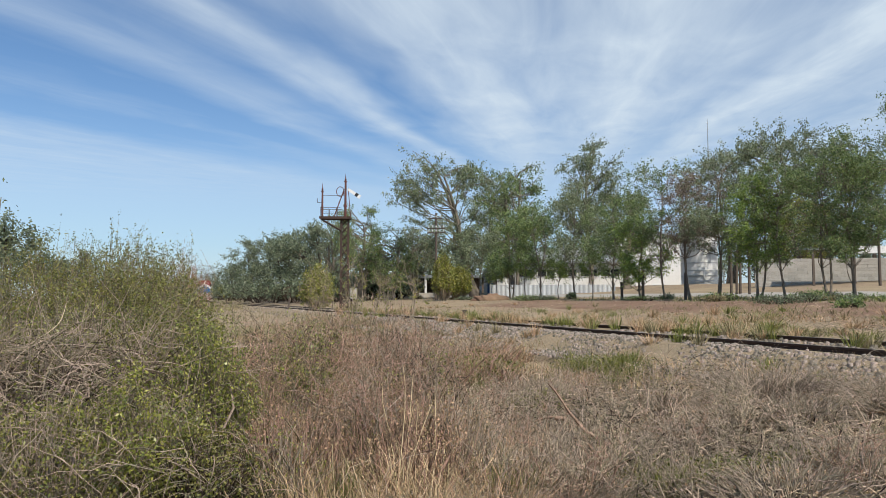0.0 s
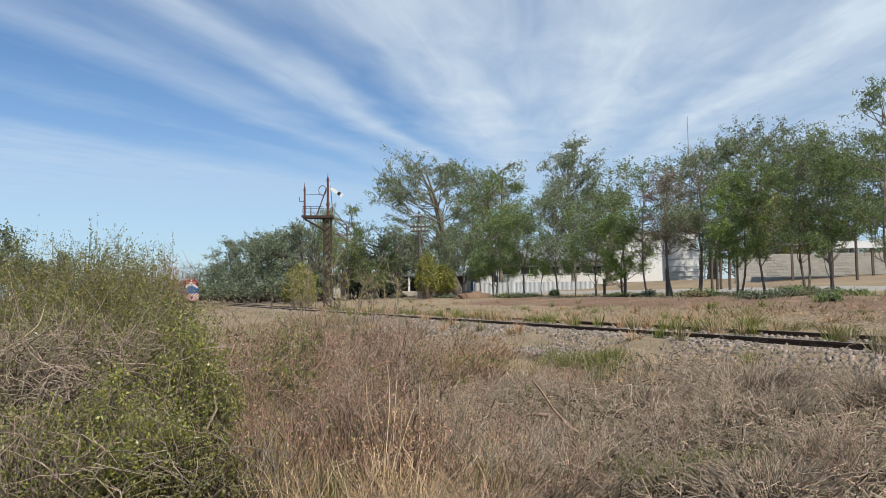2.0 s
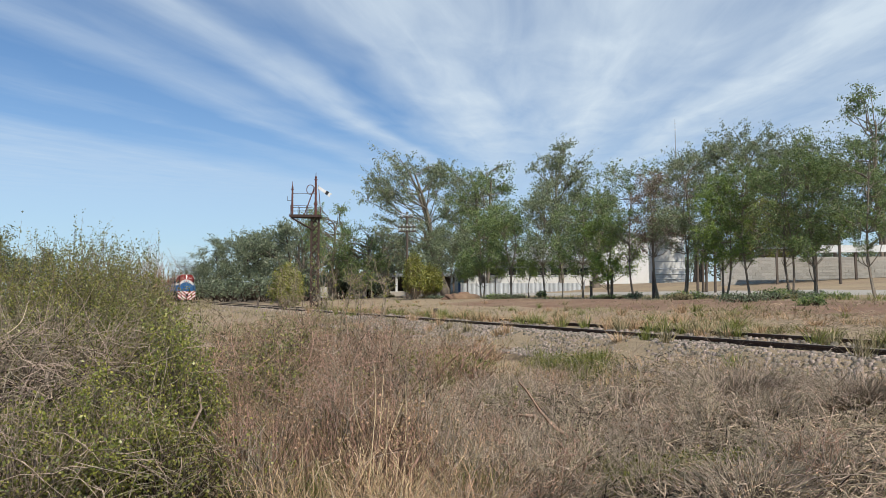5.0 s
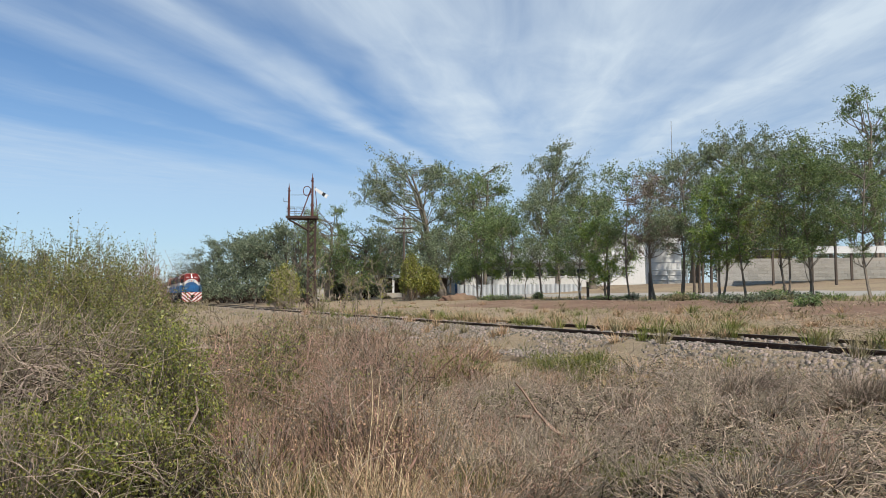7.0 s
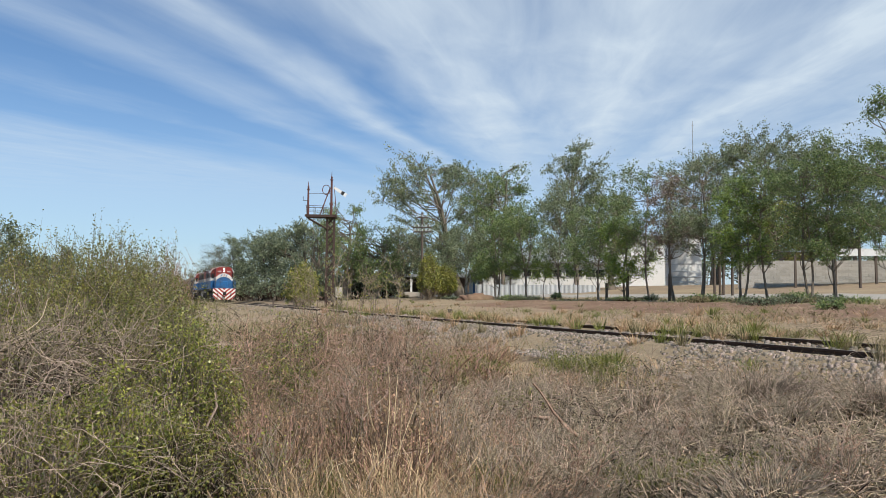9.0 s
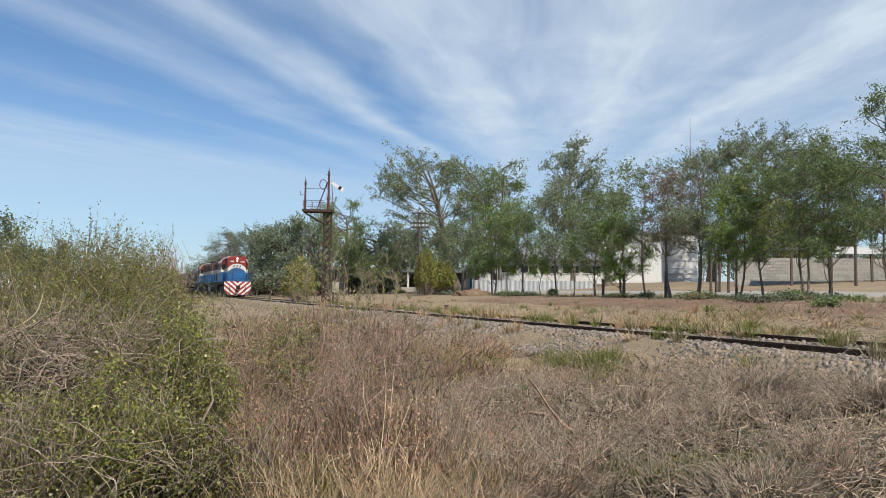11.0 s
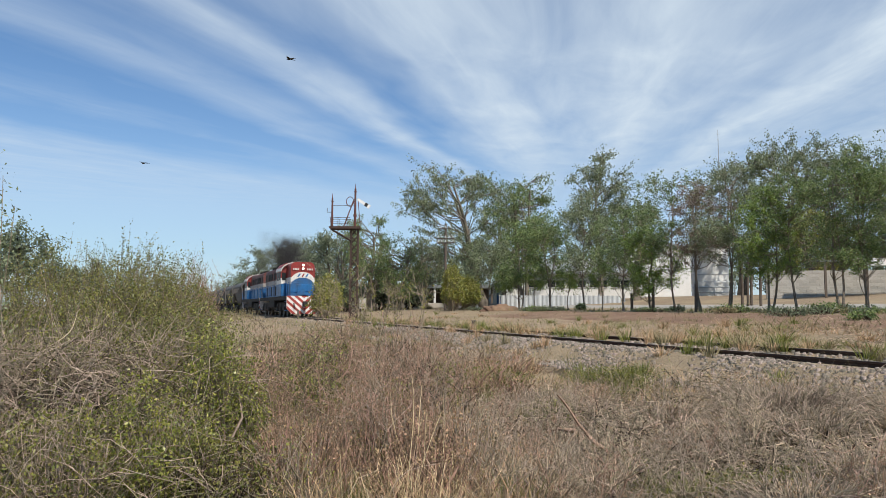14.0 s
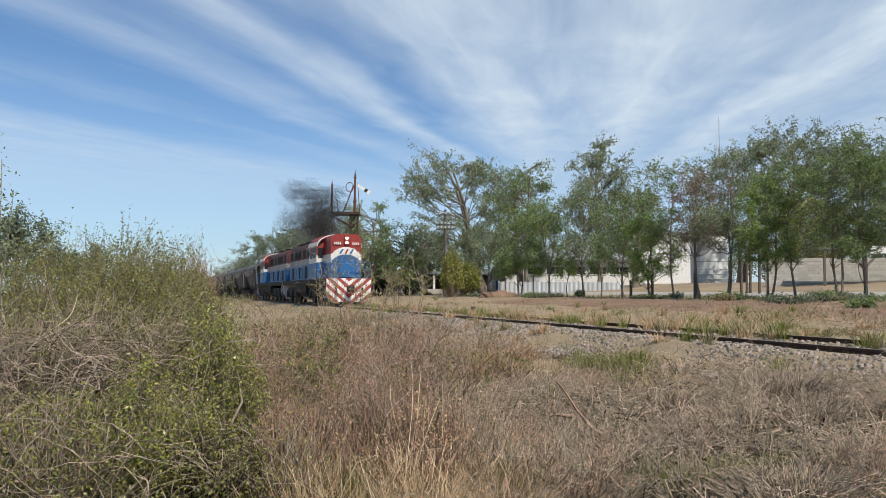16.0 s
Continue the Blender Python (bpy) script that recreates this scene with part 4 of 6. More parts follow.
    for i in range(230):
        # tufts that half hide the far rail, but for one clear stretch
        along = rng.uniform(-7, 40)
        if 7.6 < along < 9.4:
            continue
        x, y = track_xy(along, TRACK_D + rng.choice([0.35, 0.6, 0.72]) + rng.normal() * 0.08)
        tuft(x, y, rng.uniform(0.2, 0.4), 0.36, 45, (M_STRAW, M_DULLGRASS, M_GRASS)[i % 3], "green grass tuft growing between the rails" if i % 3 == 2 else "dry grass tuft growing between the rails", width=0.012, name="grass_tuft", group="grass tufts on the track")
    for i in range(16):
        y = 1 / rng.uniform(1 / 9.5, 1 / 4.3)
        x = rng.uniform(0.04, 0.66) * y
        shrub(x, y, rng.uniform(0.35, 0.7), 0.4, rng.uniform(0.25, 0.46), 420, 450, M_DRYLEAF, M_TWIG, "flattened heap of grey dead weeds", leaf=0.02, radius=0.0045, upright=0.2, name="dead_weed", group="dead weed heaps", shell=0.8, tangle=90, seg=3)
    # fallen dark branch with forks
    fb = thing("fallen_branch", "dark fallen branch with short forks", "branch")
    g = Growth()
    b0 = np.array([[1.31, 6.2, 0.30], [1.11, 6.3, 0.42], [1.11, 6.3, 0.42], [1.20, 6.2, 0.38]])
    t0 = np.array([[0.96, 6.4, 0.72], [0.85, 6.5, 0.36], [1.00, 6.1, 0.25], [1.42, 6.0, 0.22]])
    g.twigs(curves(b0, t0, 6, 0.03, 0.05), tapering(4, 6, 0.022, 0.009))
    g.build("limb", [M_TWIGRED], fb)
    # green tufts near the camera's foot
    for b, y, h in ((0.322, 5.1, 0.27), (0.411, 5.0, 0.30), (0.501, 5.1, 0.28), (0.566, 5.1, 0.25), (0.249, 10.5, 0.40), (0.208, 11, 0.35), (-0.186, 7.2, 0.75), (0.062, 11.5, 0.35), (0.143, 8.2, 0.35)):
        x = b * y
        shrub(x, y, 0.2 + 0.035 * y, 0.25, h * 0.85, 260, 1300, M_BUSHLEAF, M_GRASS, "low fresh green weed clump", leaf=0.03, radius=0.003, name="weed_clump", group="green weed clumps", seg=3)
    # low dark plants along the tree row
    for i, tt in enumerate((0.074, 0.123, 0.135, 0.184, 0.273, 0.291, 0.322, 0.399, 0.444, 0.462, 0.521, 0.533, 0.582, 0.618)):
        y = (22.8 + 1.2 * math.sin(i * 2.4)) / (NX * tt + NY)
        shrub(tt * y, y, 0.35 + 0.3 * ((i * 7) % 3), 0.4, 0.14 + 0.08 * ((i * 5) % 4), 120, 600, M_LEAF if i % 2 else M_LEAFFAR, M_TWIGDARK, "low green plants at the foot of the trees", leaf=0.07, radius=0.006, name="verge_plant", group="plants at the foot of the trees", seg=3)


def plant_tangles():
    """Dead, curling twigs that hang over the thorn bushes."""
    global rng
    rng = np.random.default_rng(77)
    for x, y, z, sx, sz, n, r, label in (
        (-2.62, 4.75, 0.80, 0.36, 0.17, 330, 0.0038, "curling grey dead twigs over the thorn bush"),
        (-3.05, 4.9, 0.95, 0.36, 0.17, 220, 0.0040, "curling grey dead twigs over the thorn bush"),
        (-2.55, 4.0, 0.26, 0.40, 0.12, 260, 0.0032, "low grey dead twigs below the thorn bush"),
    ):
        ob = thing("dead_bush", label, "bush", "dead bushes")
        g = Growth()
        path, rad = crawl((x, y, z), n, (sx, 0.22, sz), 0.55, r, curl=0.7)
        g.twigs(path, rad)
        g.build("branchwork", [M_TWIG], ob)
        # a second, dark-coloured set further in paints the shade inside the bush
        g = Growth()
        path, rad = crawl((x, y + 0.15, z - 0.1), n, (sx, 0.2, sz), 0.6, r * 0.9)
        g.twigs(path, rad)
        g.build("shade_branchwork", [M_TWIGDARK], ob, "inner twigs coloured dark to paint shade")
        g = Growth()
        path, rad = crawl((x, y - 0.12, z + 0.05), n // 30, (sx, 0.2, sz), 0.9, r * 0.9, k=11, curl=0.28, lift=0.05)
        g.twigs(path, rad)
        g.build("dead_growth", [M_TWIGPALE], ob, "long pale arching shoots")


def weed_plant(x, y, h, w, stems, mat, label, leaf_mat=None, leaves=0, r=0.0034, name="tall_weed", group="tall dry weeds", leaf=0.026):
    """An upright dry weed: stems from one root that fork twice towards the top."""
    ob = thing(name, label, "weed", group, at=pose(x, y, float(ground_z(x, y)) - 0.02))
    g = Growth()
    a, q = rng.uniform(0, 6.28, stems), rng.uniform(0.1, 1.0, stems)
    tip = np.stack([np.cos(a) * w * q, np.sin(a) * w * q, h * rng.uniform(0.7, 1.05, stems)], 1)
    base = np.stack([np.cos(a) * w * 0.2 * q, np.sin(a) * w * 0.2 * q, np.zeros(stems)], 1)
    main = curves(base, tip, 6, 0.02, 0.04)
    g.twigs(main, tapering(stems, 6, r * 1.25, r * 0.5))
    n = stems * 5
    pick, k = rng.integers(0, stems, n), rng.integers(2, 6, n)
    b = main[pick, k]
    side = rng.normal(size=(n, 3)) * 0.13
    side[:, 2] = np.abs(side[:, 2]) * 1.2 + 0.03
    fork = curves(b, b + side * h, 4, 0.03, 0.08)
    g.twigs(fork, tapering(n, 4, r * 0.8, r * 0.4))
    n2 = n * 2
    pick2 = rng.integers(0, n, n2)
    b2 = fork[pick2, rng.integers(1, 4, n2)]
    side = rng.normal(size=(n2, 3)) * 0.055
    side[:, 2] = np.abs(side[:, 2])
    g.twigs(curves(b2, b2 + side * h, 3, 0.02, 0.06), tapering(n2, 3, r * 0.62, r * 0.35))
    g.build("branchwork", [mat], ob)
    if leaves:
        g = Growth()
        at = fork[rng.integers(0, n, leaves), rng.integers(0, 4, leaves)] + rng.normal(size=(leaves, 3)) * 0.02
        g.leaves(at, leaf, leaf * 0.5)
        g.build("foliage", [leaf_mat], ob)


def plant_tall_weeds():
    global rng
    rng = np.random.default_rng(303)
    for i in range(54):
        y = 1 / rng.uniform(1 / 10.5, 1 / 4.9)
        x = rng.uniform(-0.275, 0.0) * y
        kind = i % 8
        mat = (M_TWIGRED, M_TWIG, M_TWIGRED, M_TWIGDARK, M_TWIGRED, M_TWIGRED, M_TWIG, M_TWIGRED)[kind]
        h = min(0.62 + 0.055 * y, 1.1) * rng.uniform(0.8, 1.08)
        label = {M_TWIGRED: "upright reddish-brown dry weed with fine forked stems", M_TWIG: "upright grey-brown dry weed with fine forked stems", M_TWIGDARK: "upright dark brown dry weed with fine stems"}[mat]
        weed_plant(x, y, h, 0.30, 14, mat, label, M_DRYLEAF, 120 if kind in (0, 5) else 0)
    for b, y, h in ((-0.205, 7.2, 1.02), (-0.19, 6.6, 0.9), (-0.165, 8.0, 0.95), (-0.075, 6.2, 0.7), (-0.02, 7.6, 0.75), (-0.25, 6.0, 0.95), (-0.12, 5.2, 0.5)):
        weed_plant(b * y, y, h, 0.2, 16, M_TWIGBUSH, "upright green weed among the dry weeds", M_BUSHGREEN, 1500, name="green_weed", group="green weeds")
    # bare, crooked shrubs beside the ballast
    for x, y, h, w in ((-4.35, 27, 2.6, 0.9), (-3.4, 26, 2.1, 0.7), (-2.72, 25, 2.4, 0.9), (-1.9, 25, 1.9, 0.6), (-1.15, 24, 2.2, 0.7), (-5.3, 30, 2.3, 0.7)):
        weed_plant(x, y, h, w, 6, M_TWIG, "bare crooked grey shrub with few pale leaves", M_LEAFYELLOW, 260, r=0.011, name="bare_shrub", group="bare shrubs", leaf=0.07)
    for i in range(46):
        y = 1 / rng.uniform(1 / 9.5, 1 / 4.4)
        x = rng.uniform(0.0, 0.62) * y
        reach = NX * x + NY * y
        if reach > 6.2:
            continue
        mat = (M_TWIG, M_TWIGPALE, M_TWIG, M_TWIGRED)[i % 4]
        weed_plant(x, y, rng.uniform(0.34, 0.56) * (1.0 if reach < 4.8 else 0.6), 0.42, 11, mat, "low broken dry weed with forked stems", r=0.0038, name="broken_weed", group="broken dry weeds")


def plant_tufts():
    global rng
    rng = np.random.default_rng(404)
    straw = "bent orange-brown straw tuft"
    for i in range(15):
        y = rng.uniform(4.3, 6.6)
        tuft(rng.uniform(-0.26, -0.10) * y, y, rng.uniform(0.3, 0.6), 0.48, 85, M_STRAW, straw)
    for i in range(12):
        y = rng.uniform(4.3, 5.6)
        tuft(rng.uniform(-0.08, 0.04) * y, y, rng.uniform(0.35, 0.6), 0.34, 70, M_STRAWPALE, "bent pale straw tuft")
    for i in range(90):
        x, y = track_xy(rng.uniform(-7, 34), rng.uniform(6.2, 8.5))
        if i % 3:
            tuft(x, y, rng.uniform(0.14, 0.34), 0.28, 60, M_STRAW if i % 2 else M_DULLGRASS, "dry grass tuft on the ballast slope", width=0.012, group="tufts on the ballast")
        else:
            tuft(x, y, rng.uniform(0.16, 0.32), 0.26, 70, M_GRASS, "green grass tuft on the ballast slope", width=0.012, group="tufts on the ballast", name="green_grass_tuft")
    for b, y in ((-0.11, 4.7), (-0.085, 4.9), (-0.13, 4.6), (-0.06, 6.9), (0.0, 8.6), (0.05, 9.2), (0.24, 9.6), (0.27, 9.9), (0.30, 4.75), (0.335, 4.7), (0.37, 4.8), (0.42, 4.75), (0.47, 4.8), (0.52, 4.9), (0.39, 5.0), (0.10, 4.6)):
        tuft(b * y, y, 0.30 if b > 0.2 else 0.42, 0.30, 130, M_GRASS, "fresh green grass tuft in the dry field", group="green grass tufts", name="green_grass_tuft")


def plant_verge():
    """Low plants, clods and dry stems along the foot of the tree row."""
    global rng
    rng = np.random.default_rng(505)
    for i in range(17):
        b = rng.uniform(-0.06, 0.64)
        d = rng.uniform(18.6, 24.6)
        y = d / (NX * b + NY)
        shrub(b * y, y, rng.uniform(0.3, 0.9), 0.35, rng.uniform(0.14, 0.34), 110, 520, (M_LEAF, M_DULLGRASS, M_LEAFFAR)[i % 3], M_TWIGDARK, "low green plants at the foot of the trees", leaf=0.08, radius=0.006, name="verge_plant", group="plants at the foot of the trees", seg=3)
    rng = np.random.default_rng(506)
    for i in range(70):
        b = rng.uniform(-0.05, 0.64)
        d = rng.uniform(11.6, 17.5)
        y = d / (NX * b + NY)
        mat = (M_STRAW, M_DULLGRASS, M_GRASS)[i % 3]
        tuft(b * y, y, rng.uniform(0.12, 0.32), 0.46, 60, mat, "green grass tuft beyond the rails" if i % 3 == 2 else "dry grass tuft beyond the rails", width=0.012, group="tufts beyond the rails", name="green_grass_tuft" if i % 3 == 2 else "straw_tuft")
    # heap of dark earth near the old willow
    x, y = 3.3, 47.0
    bm = bmesh.new()
    bmesh.ops.create_icosphere(bm, subdivisions=4, radius=1.0, matrix=Matrix.Diagonal((1.3, 0.7, 0.45, 1)))
    for v in bm.verts:
        v.co *= 1 + 0.10 * math.sin(v.co.x * 5 + 1) * math.cos(v.co.y * 6) + 0.08 * math.sin(v.co.x * 13 + v.co.z * 9)
    heap = part("soil_mound", bm, M_REDDIRT, smooth=True)
    heap.location = (x, y, float(ground_z(x, y)))
    tagged(heap, "heap of dark brown earth on the verge", "earth heap")


plant_trees()
plant_bushes()
plant_field()
plant_verge()
plant_tangles()
plant_tall_weeds()
plant_tufts()


# ---- signal, poles, buildings ----
def build_signal():
    x, y = track_xy(50.3, 13.2)
    z = float(ground_z(x, y))
    top = 6.0 - z + 1.37          # height of the gantry floor over its foot
    sig = thing("railway_signal", "rusty red bracket semaphore signal with two posts", "railway signal", at=pose(x, y, z, 0, 0, 4))
    bm = bmesh.new()
    for a in (-0.26, 0.26):
        for b in (-0.26, 0.26):
            box(bm, a - 0.06, a + 0.06, b - 0.06, b + 0.06, -0.1, top, bevel=0.006)
    part("mast", bm, M_RUST, sig, "rusty lattice mast of four angle irons")
    for i in range(12):
        z0, z1 = i * top / 12, (i + 1) * top / 12
        for b in (-0.27, 0.27):
            bm = bmesh.new()
            tube(bm, (-0.26, b, z0), (0.26, b, z1), 0.034, seg=5)
            tube(bm, (0.26, b, z0), (-0.26, b, z1), 0.034, seg=5)
            part("lattice_brace", bm, M_RUST, sig)
    bm = bmesh.new()
    box(bm, -1.85, 0.45, -0.55, 0.55, top, top + 0.06, bevel=0.01)
    box(bm, -1.85, 0.45, -0.58, -0.53, top - 0.07, top + 0.10)
    box(bm, -1.85, 0.45, 0.53, 0.58, top - 0.07, top + 0.10)
    part("gantry_floor", bm, M_RUST, sig, "rusty gantry floor with edge beams")
    for b in (-0.4, 0.4):
        bm = bmesh.new()
        tube(bm, (-1.7, b, top - 0.1), (-0.2, b, top - 0.95), 0.05, seg=6)
        part("bracket", bm, M_RUST, sig)
        for a in (-1.75, -1.2, -0.6):
            bm = bmesh.new()
            tube(bm, (a, b * 1.3, top), (a, b * 1.3, top + 0.75), 0.018, seg=5)
            part("railing_post", bm, M_RUST, sig)
        bm = bmesh.new()
        tube(bm, (-1.8, b * 1.3, top + 0.75), (-0.3, b * 1.3, top + 0.75), 0.018, seg=5)
        tube(bm, (-1.8, b * 1.3, top + 0.42), (-0.3, b * 1.3, top + 0.42), 0.014, seg=5)
        part("railing", bm, M_RUST, sig)
    for px, hgt, r in ((-1.68, 2.0, 0.085), (0.02, 2.75, 0.095)):
        bm = bmesh.new()
        tube(bm, (px, 0, top), (px, 0, top + hgt), r, r * 0.75, seg=10)
        tube(bm, (px, 0, top + hgt * 0.32), (px, 0, top + hgt * 0.36), r * 1.5, r * 1.5, seg=10)
        doll = part("signal_post", bm, M_SIGNALRED, sig, "faded dark red signal post")
        bm = bmesh.new()
        tube(bm, (px, 0, top + hgt), (px, 0, top + hgt + 0.07), r * 1.35, r * 1.2, seg=10)
        tube(bm, (px, 0, top + hgt + 0.07), (px, 0, top + hgt + 0.2), r * 0.4, r * 0.9, seg=10)
        tube(bm, (px, 0, top + hgt + 0.2), (px, 0, top + hgt + 0.3), r * 0.9, r * 0.35, seg=10)
        tube(bm, (px, 0, top + hgt + 0.3), (px, 0, top + hgt + 0.62), r * 0.35, 0.01, seg=8)
        part("finial", bm, M_SIGNALRED, doll, "pointed dark red finial")
    # stay, ladder, balance wheel and arm on the taller post
    bm = bmesh.new()
    tube(bm, (-0.85, 0, top), (-0.08, 0, top + 2.2), 0.045, seg=6)
    part("stay", bm, M_SIGNALRED, sig)
    bm = bmesh.new()
    for b in (-0.16, 0.16):
        tube(bm, (0.42, b, top), (0.22, b, top + 2.3), 0.018, seg=5)
    for i in range(8):
        f = (i + 0.5) / 8
        tube(bm, (0.42 - 0.2 * f, -0.16, top + 2.3 * f), (0.42 - 0.2 * f, 0.16, top + 2.3 * f), 0.012, seg=5)
    part("ladder", bm, M_SIGNALRED, sig)
    bm = bmesh.new()
    for i in range(18):
        a0, a1 = 2 * math.pi * i / 18, 2 * math.pi * (i + 1) / 18
        tube(bm, (-0.36 + 0.28 * math.cos(a0), -0.14, top + 2.0 + 0.36 * math.sin(a0)), (-0.36 + 0.28 * math.cos(a1), -0.14, top + 2.0 + 0.36 * math.sin(a1)), 0.028, seg=5)
    part("lamp_ring", bm, M_SIGNALRED, sig)
    arm = thing("signal_arm", "", "")
    arm.parent = sig
    arm.matrix_basis = pose(0.1, -0.16, top + 2.25, 0, 33, 0)
    bm = bmesh.new()
    prism(bm, [(0.12, -0.09), (0.12, 0.09), (1.25, 0.15), (1.18, 0.0), (1.25, -0.15)], 1, -0.015, 0.015)
    part("arm_blade", bm, M_ARMWHITE, arm, "white enamelled semaphore blade")
    bm = bmesh.new()
    prism(bm, [(0.78, -0.128), (0.78, 0.128), (1.0, 0.14), (1.0, -0.14)], 1, -0.021, 0.021)
    part("arm_stripe", bm, M_BLACK, arm, "black stripe")
    bm = bmesh.new()
    tube(bm, (-1.68, 0, top + 1.7), (0.0, 0, top + 1.75), 0.016, seg=5)
    part("pull_rod", bm, M_RUST, sig)
    bm = bmesh.new()
    tube(bm, (-2.05, 0, top + 1.2), (-1.68, 0, top + 1.2), 0.02, seg=5)
    tube(bm, (-2.05, 0, top + 1.2), (-2.05, 0, top + 1.5), 0.02, seg=5)
    part("lamp_bracket", bm, M_RUST, sig)
    # pale instrument cabinet at the foot
    cx, cy = -5.65, 44.0
    cab = thing("relay_cabinet", "pale weathered instrument cabinet near the signal", "cabinet", at=pose(cx, cy, float(ground_z(cx, cy)), 0, 0, 12))
    bm = bmesh.new()
    box(bm, -0.22, 0.22, -0.2, 0.2, 0.85, 1.5, bevel=0.03)
    part("body", bm, M_CONCRETE, cab)
    for a in (-0.24, 0.24):
        bm = bmesh.new()
        box(bm, a * 0.6 - 0.04, a * 0.6 + 0.04, -0.04, 0.04, -0.05, 0.85)
        part("leg", bm, M_RUST, cab)


def build_pole():
    x, y = -0.55, 56.0
    z = float(ground_z(x, y))
    pole = thing("telegraph_pole", "old wooden telegraph pole with white insulators", "telegraph pole", at=pose(x, y, z, 0, 0, -8))
    bm = bmesh.new()
    tube(bm, (0, 0, -0.1), (0, 0, 7.0), 0.12, 0.085, seg=10)
    part("post", bm, M_POST, pole)
    for zz, w in ((6.55, 0.5), (5.75, 0.72), (5.4, 0.72)):
        bm = bmesh.new()
        box(bm, -w, w, -0.14, -0.06, zz - 0.05, zz + 0.05, bevel=0.008)
        cross = part("crossarm", bm, M_POST, pole)
        n = 3 if w < 0.6 else 5
        for i in range(n):
            xx = -w + 0.12 + i * (2 * w - 0.24) / (n - 1)
            bm = bmesh.new()
            tube(bm, (xx, -0.1, zz + 0.05), (xx, -0.1, zz + 0.11), 0.015, seg=6)
            tube(bm, (xx, -0.1, zz + 0.11), (xx, -0.1, zz + 0.19), 0.06, 0.05, seg=8)
            tube(bm, (xx, -0.1, zz + 0.19), (xx, -0.1, zz + 0.26), 0.04, 0.025, seg=8)
            part("insulator", bm, M_INSUL, cross, "white porcelain insulator")


def window(parent, x, z, w, h, y, mat=None):
    bm = bmesh.new()
    box(bm, x - w / 2, x + w / 2, y - 0.02, y + 0.02, z, z + h)
    win = part("window", bm, M_DARK, parent, "dark window")
    bm = bmesh.new()
    for a, b, c, d in ((x - w / 2 - 0.06, x - w / 2, z - 0.06, z + h + 0.06), (x + w / 2, x + w / 2 + 0.06, z - 0.06, z + h + 0.06), (x - w / 2, x + w / 2, z - 0.06, z), (x - w / 2, x + w / 2, z + h, z + h + 0.06), (x - 0.025, x + 0.025, z, z + h)):
        box(bm, a, b, y - 0.05, y + 0.01, c, d)
    part("frame", bm, M_WHITE, win)


